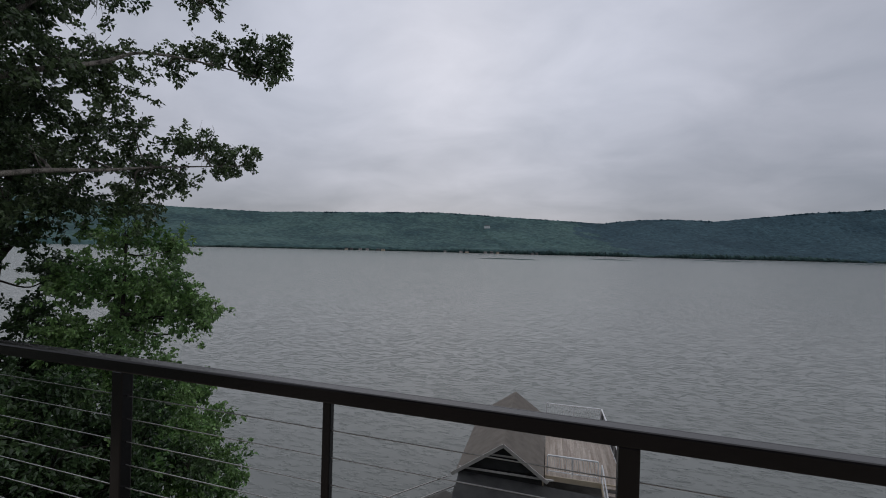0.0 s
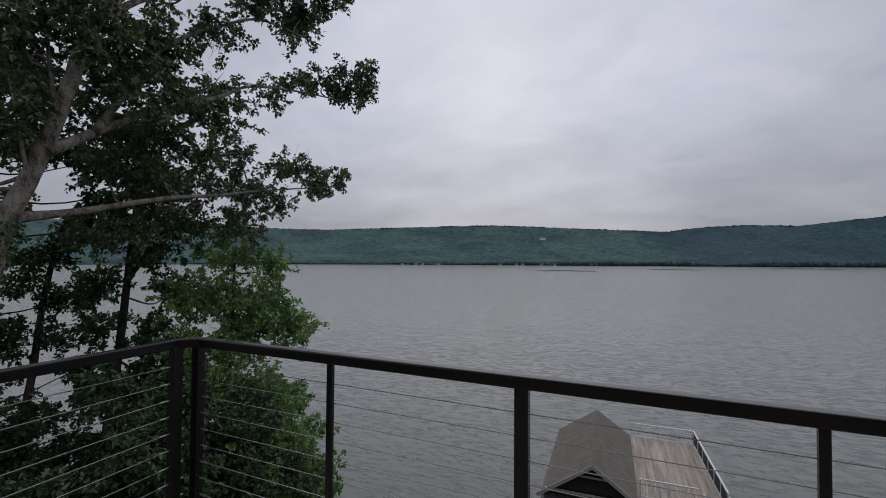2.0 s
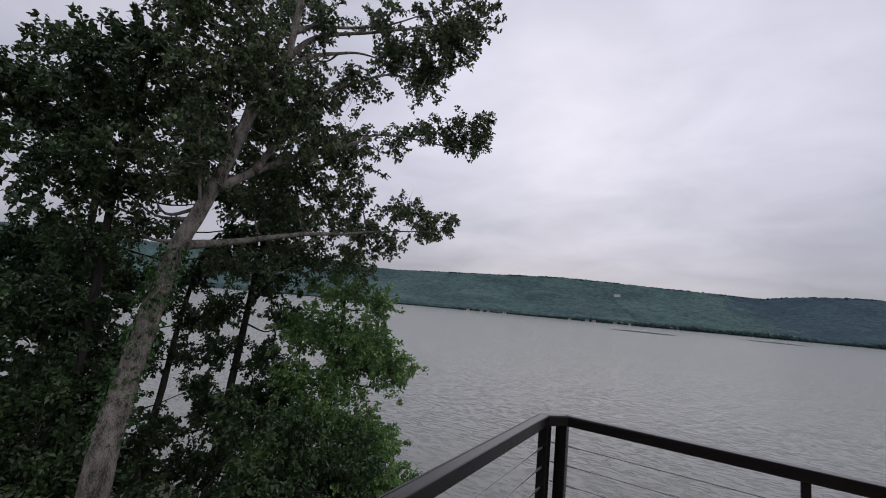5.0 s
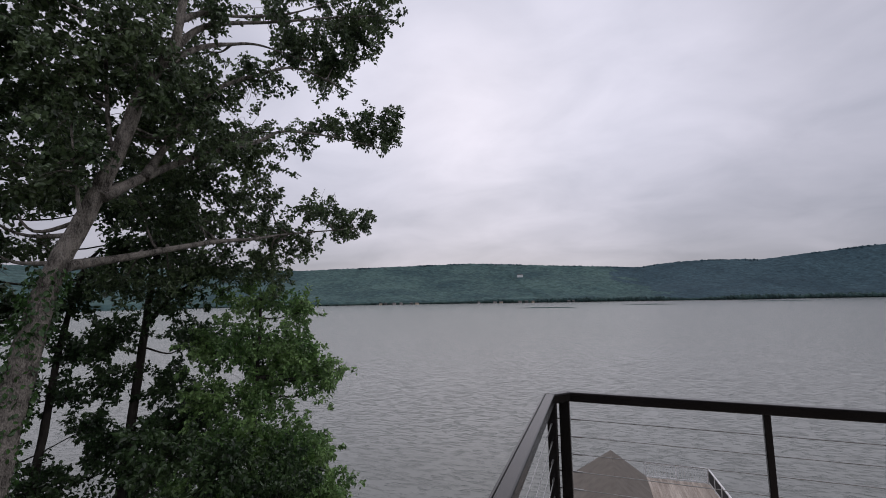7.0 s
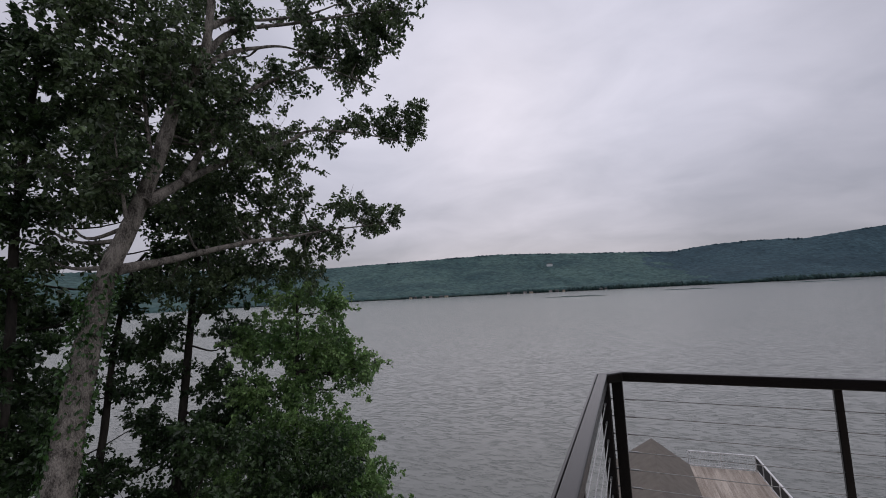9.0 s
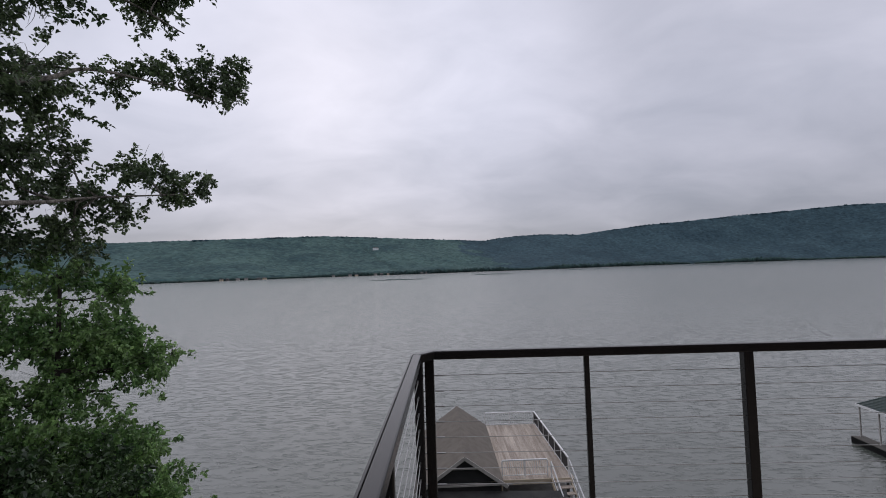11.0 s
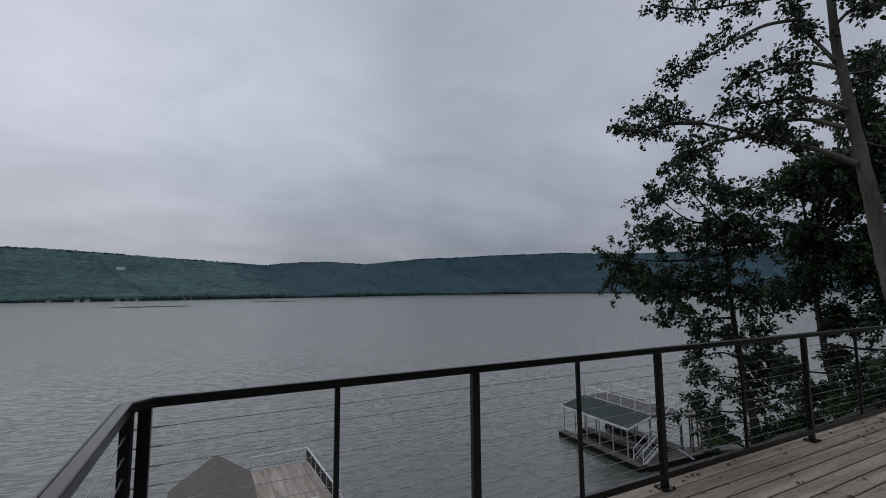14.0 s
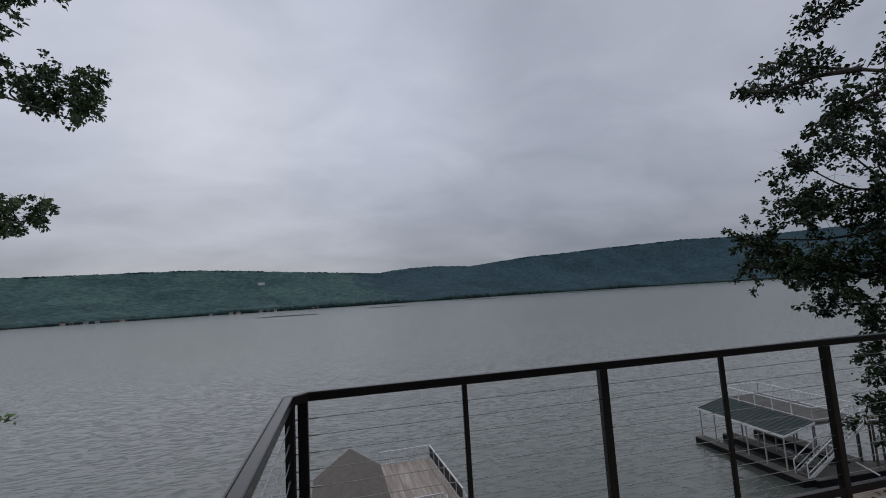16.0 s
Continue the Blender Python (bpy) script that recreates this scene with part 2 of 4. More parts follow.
# ---- building helpers ----
def part(name, bm, material, parent=None, label=""):
    me = bpy.data.meshes.new(name)
    bm.normal_update()
    bm.to_mesh(me)
    bm.free()
    me.materials.append(material)
    ob = new(name, me)
    ob.parent = parent
    if label:
        tagged(ob, label)
    return ob


def thing(name, label, category, m=None, group="", kind=""):
    e = new(name)
    if m is not None:
        e.matrix_world = m
    return tagged(e, label, category, group, kind)


def box(bm, lo, hi, bevel=0.0, m=None):
    c = [(a + b) / 2 for a, b in zip(lo, hi)]
    s = [max(b - a, 1e-4) for a, b in zip(lo, hi)]
    mx = Matrix.Translation(c) @ Matrix.Diagonal((*s, 1))
    vs = bmesh.ops.create_cube(bm, size=1, matrix=(m @ mx) if m is not None else mx)["verts"]
    if bevel:
        es = list({e for v in vs for e in v.link_edges})
        bmesh.ops.bevel(bm, geom=es, offset=bevel, segments=2, affect="EDGES", profile=0.5)
    return bm


def boxed(lo, hi, bevel=0.0):
    return box(bmesh.new(), lo, hi, bevel)


def beam(bm, p, q, w, h, up=(0, 0, 1), bevel=0.0):
    """A bar of section w x h from p to q."""
    p, q = Vector(p), Vector(q)
    d = (q - p)
    L = d.length
    d.normalize()
    s = d.cross(Vector(up)).normalized()
    u = s.cross(d)
    m = Matrix((s, d, u)).transposed().to_4x4()
    m.translation = (p + q) / 2
    return box(bm, (-w / 2, -L / 2, -h / 2), (w / 2, L / 2, h / 2), bevel, m)


def rod(bm, p, q, r, r2=None, n=8):
    p, q = Vector(p), Vector(q)
    d = q - p
    m = d.to_track_quat("Z", "Y").to_matrix().to_4x4()
    m.translation = (p + q) / 2
    bmesh.ops.create_cone(bm, cap_ends=True, segments=n, radius1=r, radius2=r if r2 is None else r2, depth=d.length, matrix=m)
    return bm


def ground_z(x, y):
    """Height of the bank: level by the house, then a steep fall to the shore."""
    right = min(max((x - 6) / 3, 0), 1)
    ys = max(17 - 10 * right + max(0.0, min(x, 40) - 22) * 0.9 - max(0.0, x - 43) * 1.5, 3.5)
    y0 = 1.0 + 0.9 * right
    t = min(max((y - y0) / (ys - y0), 0.0), 1.25)
    base = -1.2 + 0.2 * right - 4.2 * min(max((-x - 1.5) / 5, 0), 1)
    if y > -4:
        base -= 9.0 * min(max((x - 14.2) / 5, 0), 1) * min((y + 4) / 4, 1)
    s = t * t * (3 - 2 * t) if t < 1 else 1.0 + (t - 1) * 0.6
    z = base + (-13.25 - base) * s
    if y < -6:
        z += min((-6 - y) * 0.06, 25)
    return z + 0.12 * noise.noise((x * 0.4, y * 0.4, 0))


# ---- the land, the lake and the far hills ----
def spread(lo, hi, step, far, grow=1.35):
    v = list(np.arange(lo, hi + step / 2, step))
    a, s = lo, step
    while a > -far:
        s *= grow
        a -= s
        v.insert(0, a)
    b, s = hi, step
    while b < far:
        s *= grow
        b += s
        v.append(b)
    return v


def grid_mesh(name, xs, ys, f, material):
    verts = [f(x, y) for y in ys for x in xs]
    n = len(xs)
    faces = [(j * n + i, j * n + i + 1, (j + 1) * n + i + 1, (j + 1) * n + i) for j in range(len(ys) - 1) for i in range(n - 1)]
    me = bpy.data.meshes.new(name)
    me.from_pydata(verts, [], faces)
    me.polygons.foreach_set("use_smooth", [True] * len(faces))
    me.materials.append(material)
    return new(name, me)


ground = grid_mesh("ground", spread(-22, 48, 1.0, 4500), [y for y in spread(-8, 34, 1.0, 4500) if y < 60],
                   lambda x, y: (x, y, ground_z(x, y) if y < 30 else -16), M_GROUND)
tagged(ground, "steep leafy bank falling to the lake", "bank", kind="structure")
water = grid_mesh("water", spread(-60, 60, 6, 4900), spread(5, 80, 6, 4900), lambda x, y: (x, y, WATER), M_WATER)
tagged(water, "wide grey rippled lake under cloud", "lake", kind="structure")

SHORE_U = [-6.0, -0.8, -0.1, 0.25, 0.42, 0.9, 1.4, 6.0]
SHORE_D = [800, 1160, 1260, 1530, 1930, 2750, 2850, 2000]
CREST_U = [-6.0, -0.82, -0.42, -0.30, -0.15, 0.0, 0.04, 0.07, 0.10, 0.14, 0.20, 0.26, 0.29, 0.34, 0.45, 0.57, 0.65, 0.90, 1.16, 2.0, 6.0]
CREST_S = [0.064, 0.066, 0.0785, 0.081, 0.074, 0.0655, 0.0625, 0.0612, 0.0655, 0.0692, 0.0702, 0.0675, 0.0652, 0.0705, 0.0785, 0.0812, 0.0838, 0.0865, 0.0790, 0.08, 0.08]


def hills():
    az = np.linspace(-1.40, 1.40, 900)
    rows = 70
    verts = []
    for k in range(rows):
        v = k / (rows - 1)
        for a in az:
            u = math.tan(a)
            d0 = float(np.interp(u, SHORE_U, SHORE_D)) + 30 * noise.noise((a * 14, 0, 3))
            depth = 750 + 250 * noise.noise((a * 3, 1, 0))
            d = d0 + depth * v * 1.25
            crest = float(np.interp(u, CREST_U, CREST_S)) * (d0 + depth) + 1.5
            w = min(v * 1.25, 1.0)
            prof = w ** 1.25 * (0.55 + 0.45 * w) if v * 1.25 < 1 else 1 - (v * 1.25 - 1) * 0.7
            h = WATER + (crest - WATER) * prof
            if 0.03 < v < 0.78:
                h += 16 * noise.noise((a * 9, v * 3, 2)) * math.sin(min(v * 1.25, 1) * math.pi)
            x, y = d * math.sin(a), d * math.cos(a)
            if v > 0:
                cut = abs(u + 0.245 - (0.8 - v) * 0.17)
                h += (3.2 if cut > 0.0045 or v > 0.8 else -9) * (0.35 + noise.noise((x * 0.075, y * 0.075, 0)) + 0.5 * noise.noise((x * 0.16, y * 0.16, 5)))
                if k == 1:
                    h += 9
            verts.append((x, y, h if k else WATER - 1))
    n = len(az)
    faces = [(j * n + i, j * n + i + 1, (j + 1) * n + i + 1, (j + 1) * n + i) for j in range(rows - 1) for i in range(n - 1)]
    me = bpy.data.meshes.new("backdrop")
    me.from_pydata(verts, [], faces)
    me.polygons.foreach_set("use_smooth", [True] * len(faces))
    me.materials.append(M_HAZY_HILL)
    me.materials.append(M_HAZY_RIDGE)
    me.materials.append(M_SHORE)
    for p in me.polygons:
        c = p.center
        u = c.x / c.y if c.y > 1 else (9 if c.x > 0 else -9)
        # Right of this edge the farther ridge takes the bluer, hazier colour.
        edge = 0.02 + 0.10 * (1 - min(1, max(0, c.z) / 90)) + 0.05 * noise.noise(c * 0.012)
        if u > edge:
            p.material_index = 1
        v = (p.index // (n - 1) + 0.5) / (rows - 1)
        if abs(u + 0.245 - (0.8 - v) * 0.17) < 0.003 and v < 0.62:
            p.material_index = 2
    return tagged(new("backdrop", me), "long wooded ridge across the lake", "hills", kind="structure")


hills()


# ---- the deck ----
DECK_X0, DECK_X1, DECK_Y0, DECK_Y1 = -0.12, 9.0, -4.2, 0.105
floor = part("floor", boxed((DECK_X0, DECK_Y0, -0.26), (DECK_X1, DECK_Y1 - 0.03, -0.034), 0.004), M_JOIST)
tagged(floor, "raised deck of weathered grey-brown boards", "deck", kind="structure")
# Unseen wall, added tall and dark to keep sky light off deck and railing.
back_wall = part("wall_south", boxed((-0.6, -4.45, -1.4), (10.5, -4.25, 5.4), 0.005), M_UNSEEN_WALL)
tagged(back_wall, "plain unseen house wall added behind the deck to block light", "wall", kind="structure")


# ---- the cable railing ----
RAIL_TOP, RAIL_H, RAIL_W = 1.074, 0.046, 0.044
FRONT_POSTS = [(0.0, True), (0.85, False), (1.70, True), (2.547, False), (3.395, True), (4.52, False), (5.64, True), (6.78, False), (7.9, True), (8.93, True)]


def side_x(y):
    """The side run closes in a little on the deck as it leaves the corner."""
    return -0.057 - 0.022 * (y + 0.08)


SIDE_POSTS = [(-0.085, True), (-1.22, False), (-2.36, True), (-3.5, False), (-4.2, True)]


def rail_run(p, q, railing):
    bm = bmesh.new()
    beam(bm, p, q, RAIL_W, RAIL_H, bevel=0.006)
    ob = part("handrail", bm, M_RAIL, railing)
    d = (Vector(q) - Vector(p)).normalized()
    out = Vector((-d.y, d.x, 0))
    bm = bmesh.new()
    for o, z, w, h in ((0.006, 0.008, 0.008, 0.024), (0.001, -0.009, 0.008, 0.012)):
        off = out * (RAIL_W / 2 + o) + Vector((0, 0, z))
        beam(bm, Vector(p) + off, Vector(q) + off, w, h, bevel=0.002)
    part("outer_lip", bm, M_RAIL, ob)


def post(x, y, thick, side, railing):
    w = 0.05 if thick else 0.028
    ex, ey = (w / 2, 0.022 if thick else 0.012)
    if side:
        ex, ey = ey, ex
    lo = 0.0 if thick else 0.07
    p = part("post" if thick else "cable_spacer", boxed((x - ex, y - ey, lo), (x + ex, y + ey, RAIL_TOP - RAIL_H + 0.003), 0.004), M_RAIL, railing)
    if thick:
        part("base_plate", boxed((x - 0.062, y - 0.055, 0.0005), (x + 0.062, y + 0.055, 0.011), 0.002), M_RAIL, p)
        for sx in (-0.048, 0.048):
            for sy in (-0.042, 0.042):
                bm = bmesh.new()
                rod(bm, (x + sx, y + sy, 0.01), (x + sx, y + sy, 0.021), 0.008, n=6)
                part("bolt", bm, M_RAIL, p)
    return p


def railing():
    r = thing("railing", "black steel deck railing with horizontal stainless cables", "railing")
    z = RAIL_TOP - RAIL_H / 2
    rail_run((side_x(-4.2), -4.2, z), (side_x(-0.078), -0.078, z), r)
    rail_run((side_x(-0.08) - 0.003, -0.088, z), (0.022, 0.002, z), r)
    rail_run((0.012, 0.0, z), (8.96, 0.0, z), r)
    for x, th in FRONT_POSTS:
        post(x, 0.0, th, False, r)
    for y, th in SIDE_POSTS:
        post(side_x(y) + 0.005, y, th, True, r)
    heights = [0.94 - 0.083 * i for i in range(10)]
    for h in heights:
        part("cable", rod(bmesh.new(), (0.02, 0, h), (8.9, 0, h), 0.0019, n=6), M_CABLE, r)
        part("cable", rod(bmesh.new(), (side_x(-4.2) + 0.005, -4.2, h), (side_x(-0.1) + 0.005, -0.1, h), 0.0021, n=6), M_CABLE, r)
        for a, b in (((-0.022, 0, h), (-0.048, 0, h)), ((0.029, 0, h), (0.075, 0, h)), ((side_x(-0.08) + 0.005, -0.058, h), (side_x(-0.08) + 0.005, -0.036, h)), ((side_x(-0.08) + 0.005, -0.114, h), (side_x(-0.08) + 0.005, -0.16, h))):
            part("cable_fitting", rod(bmesh.new(), a, b, 0.0045, n=8), M_CABLE, r)
    bm = bmesh.new()
    beam(bm, (0.03, 0, 0.095), (8.9, 0, 0.095), 0.04, 0.05, bevel=0.004)
    part("bottom_rail", bm, M_RAIL, r)
    bm = bmesh.new()
    beam(bm, (side_x(-4.2) + 0.005, -4.2, 0.095), (side_x(-0.11) + 0.005, -0.11, 0.095), 0.04, 0.05, bevel=0.004)
    part("bottom_rail", bm, M_RAIL, r)
    return r


railing()


# ---- rails, stairs and boards of the docks ----
def guard(parent, p, q, z, height=0.95, post_gap=1.6, balusters=True, material=None, gap=0.16, thick=0.03):
    """A railing section with posts, a top and a bottom bar and thin balusters."""
    material = material or M_WHITE
    p, q = Vector((*p, z)), Vector((*q, z))
    up = Vector((0, 0, 1))
    g = part("guard_rail", beam(bmesh.new(), p + up * height, q + up * height, 0.09, 0.07, bevel=0.008), material, parent)
    part("lower_bar", beam(bmesh.new(), p + up * 0.12, q + up * 0.12, 0.04, 0.04), material, g)
    L = (q - p).length
    n = max(1, round(L / post_gap))
    for i in range(n + 1):
        a = p.lerp(q, i / n)
        part("guard_post", beam(bmesh.new(), a, a + up * (height - 0.032), 0.06, 0.06, up=(0, 1, 0)), material, g)
    if balusters:
        k = int(L / gap)
        for i in range(1, k):
            a = p.lerp(q, i / k)
            part("baluster", beam(bmesh.new(), a + up * 0.14, a + up * (height - 0.036), thick, thick, up=(0, 1, 0)), material, g)
    return g


def flight(parent, top, bottom, width_dir, width, steps, material, rail_material, tread_material):
    """A straight stair between two levels with stringers, treads and sloping handrails."""
    top, bottom, wd = Vector(top), Vector(bottom), Vector(width_dir).normalized()
    for s in (0, 1):
        o = wd * width * s
        part("stringer", beam(bmesh.new(), top + o - Vector((0, 0, 0.12)), bottom + o - Vector((0, 0, 0.12)), 0.05, 0.24), material, parent)
        h = part("stair_rail", beam(bmesh.new(), top + o + Vector((0, 0, 0.95)), bottom + o + Vector((0, 0, 0.95)), 0.06, 0.06, bevel=0.008), rail_material, parent)
        part("lower_bar", beam(bmesh.new(), top + o + Vector((0, 0, 0.3)), bottom + o + Vector((0, 0, 0.3)), 0.04, 0.04), rail_material, h)
        for i in range(4):
            a = top.lerp(bottom, i / 3) + o
            part("guard_post", beam(bmesh.new(), a - Vector((0, 0, 0.1)), a + Vector((0, 0, 0.93)), 0.055, 0.055, up=(0, 1, 0)), rail_material, h)
    for i in range(steps):
        a = top.lerp(bottom, (i + 0.5) / steps)
        part("tread", beam(bmesh.new(), a + wd * 0.03, a + wd * (width - 0.03), 0.27, 0.04, up=(0, 0, 1)), tread_material, parent)


# ---- the brown-roofed boathouse ----
def boathouse():
    m = pose(0.28, 20.8, 0, 0, 0, 2.6)
    b = thing("boathouse", "brown-shingled boathouse with a sundeck beside its gable roof", "boathouse", m)
    ridge, L = -8.42, 7.95
    zr, xr = -9.82, 2.02
    zl, xl = -10.08, -2.42
    t = 0.12
    for name, xe, ze in (("roof", xr, zr), ("roof", xl, zl)):
        bm = bmesh.new()
        vs = [bm.verts.new(c) for c in ((0, -0.35, ridge), (0, L, ridge), (xe, L, ze), (xe, -0.35, ze), (0, -0.35, ridge - t), (0, L, ridge - t), (xe, L, ze - t), (xe, -0.35, ze - t))]
        for f in ((0, 1, 2, 3), (7, 6, 5, 4), (0, 4, 5, 1), (1, 5, 6, 2), (2, 6, 7, 3), (3, 7, 4, 0)):
            bm.faces.new([vs[i] for i in f])
        bmesh.ops.recalc_face_normals(bm, faces=bm.faces)
        r = part(name, bm, M_SHINGLE, b)
        # shingle courses, each a thin lapped strip
        d = Vector((xe, 0, ze - ridge))
        nrm = Vector((-(ze - ridge), 0, xe)) * (1 if xe > 0 else -1)
        nrm.normalize()
        k = int(d.length / 0.16)
        bm = bmesh.new()
        for i in range(k):
            a, c = d * (i / k), d * ((i + 0.98) / k)
            p0, p1 = Vector((0, 0, ridge)) + a + nrm * 0.003, Vector((0, 0, ridge)) + c + nrm * 0.016
            vv = [bm.verts.new((p0.x, -0.36, p0.z)), bm.verts.new((p0.x, L + 0.01, p0.z)), bm.verts.new((p1.x, L + 0.01, p1.z)), bm.verts.new((p1.x, -0.36, p1.z)),
                  bm.verts.new((p1.x - nrm.x * 0.016, -0.36, p1.z - nrm.z * 0.016)), bm.verts.new((p1.x - nrm.x * 0.016, L + 0.01, p1.z - nrm.z * 0.016))]
            bm.faces.new(vv[:4] if xe < 0 else vv[3::-1])
            bm.faces.new((vv[3], vv[2], vv[5], vv[4]))
        tagged(part("shingle_layer", bm, M_SHINGLE, r), kind="stuff")
        part("rake_trim", beam(bmesh.new(), (0, -0.38, ridge - 0.05), (xe * 1.1, -0.38, ridge + (ze - ridge) * 1.1 - 0.05), 0.05, 0.17), M_TRIM, b, "pale rake board")
    # front gable: recess shade put into a near-black panel, with pale ties
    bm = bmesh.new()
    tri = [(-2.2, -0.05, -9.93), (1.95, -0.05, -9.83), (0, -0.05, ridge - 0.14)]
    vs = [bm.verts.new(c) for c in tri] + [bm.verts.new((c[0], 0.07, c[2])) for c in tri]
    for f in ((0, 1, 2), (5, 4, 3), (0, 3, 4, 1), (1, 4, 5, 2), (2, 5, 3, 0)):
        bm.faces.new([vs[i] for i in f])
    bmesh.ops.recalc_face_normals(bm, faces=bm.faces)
    part("gable_shade_panel", bm, M_NEARBLACK, b, "near-black panel for the shade in the open gable")
    part("collar_tie", beam(bmesh.new(), (-0.75, -0.2, -9.08), (0.75, -0.2, -9.08), 0.06, 0.07), M_TRIM, b)
    part("tie_beam", beam(bmesh.new(), (-2.3, -0.2, -9.95), (2.5, -0.2, -9.95), 0.1, 0.07), M_TRIM, b)
    # Near-black sheet painted as the shade in the opening below the gable.
    part("opening_shade_panel", boxed((-2.15, 0.0, -12.4), (1.9, 0.08, -9.96)), M_NEARBLACK, b)
    part("side_wall", boxed((-2.2, 0.09, -12.4), (-2.12, L - 0.1, -10.12)), M_NEARBLACK, b)
    part("rear_wall", boxed((-2.11, L - 0.2, -12.4), (1.9, L - 0.12, -10.1)), M_NEARBLACK, b)
    part("side_wall", boxed((1.95, 0.09, -12.4), (2.03, L - 0.1, -9.96)), M_CREAM, b, "cream wall strip below the eave")
    # lean-to roof over the front
    bm = bmesh.new()
    vs = [bm.verts.new(c) for c in ((-2.3, -0.1, -10.2), (5.35, -0.1, -10.45), (5.25, -2.0, -10.95), (-2.3, -2.0, -10.8))]
    f = bm.faces.new(vs)
    bmesh.ops.solidify(bm, geom=[f], thickness=0.09)
    part("porch_roof", bm, M_PORCH, b, "grey lean-to roof")
    part("gutter", beam(bmesh.new(), (-2.3, -2.03, -10.86), (5.3, -2.03, -11.02), 0.08, 0.09, bevel=0.015), M_TRIM, b)
    for x in (-2.2, 0.3, 2.8, 5.1):
        part("porch_post", beam(bmesh.new(), (x, -1.9, -12.4), (x, -1.9, -10.98), 0.12, 0.12, up=(0, 1, 0)), M_TRIM, b)
    # sundeck
    dz, x0, x1, y0, y1 = -10.42, 2.08, 6.12, 1.2, 9.45
    part("sundeck_frame", boxed((x0, y0, dz - 0.3), (x1, y1, dz - 0.04), 0.01), M_TRIM, b)
    part("deck_edge", boxed((x0, y0 - 0.05, dz - 0.26), (x1 + 0.05, y0 - 0.002, dz + 0.005), 0.006), M_CREAM, b)
    part("deck_edge", boxed((x1 + 0.003, y0, dz - 0.26), (x1 + 0.05, y1, dz + 0.005), 0.006), M_CREAM, b)
    guard(b, (x0 + 0.05, y1 - 0.1), (x1 - 0.35, y1 - 0.1), dz, thick=0.012)
    guard(b, (x1 - 0.3, y1 - 0.1), (x1 - 0.12, y0 + 0.35), dz, post_gap=1.4, balusters=False)
    part("rail_infill", beam(bmesh.new(), (x1 - 0.29, y1 - 0.12, dz + 0.5), (x1 - 0.11, y0 + 0.36, dz + 0.5), 0.02, 0.68), M_NEARBLACK, b, "dark mesh infill below the rail")
    guard(b, (x0 + 0.12, y0 + 0.25), (x1 - 1.35, y0 + 0.25), dz, post_gap=1.3, gap=0.12, thick=0.018)
    for x in (x0 + 0.4, x1 - 0.2):
        for y in (y0 + 0.3, (y0 + y1) / 2, y1 - 0.3):
            part("deck_post", beam(bmesh.new(), (x, y, -13.6), (x, y, dz - 0.3), 0.14, 0.14, up=(0, 1, 0)), M_DOCKWOOD, b)
    flight(b, (x1 - 1.2, y0 - 0.02, dz), (x1 - 0.9, y0 - 3.0, -12.4), (1, 0.05, 0), 1.05, 10, M_CREAM, M_WHITE, M_UPDECK)
    # floating platform
    part("platform", boxed((-3.0, -3.3, -12.6), (6.6, 9.6, -12.4), 0.01), M_DOCKWOOD, b)
    for y in (-3.0, 0.5, 4, 8):
        part("float", boxed((-2.8, y, -13.35), (6.4, y + 1.2, -12.605), 0.05), M_FLOAT, b)
    # gangway to the bank
    g = part("gangway", beam(bmesh.new(), (-2.9, 1.2, -12.36), (-7.2, -4.6, -12.0), 1.1, 0.08), M_DOCKWOOD, b)
    for s in (-0.5, 0.5):
        part("gangway_rail", beam(bmesh.new(), (-2.9 + s * 0.8, 1.2 - s * 0.6, -11.5), (-7.2 + s * 0.8, -4.6 - s * 0.6, -11.15), 0.05, 0.05), M_TRIM, g)
    n = 28
    w = (x1 - x0) / n
    me = None
    for i in range(n):
        if me is None:
            ob = part("board", boxed((0.002, y0, dz - 0.036), (w - 0.002, y1, dz), 0.003), M_UPDECK, b)
            me = ob.data
        else:
            ob = new("board", me)
            ob.parent = b
        ob.location = (x0 + i * w, 0, 0)
    return b


boathouse()


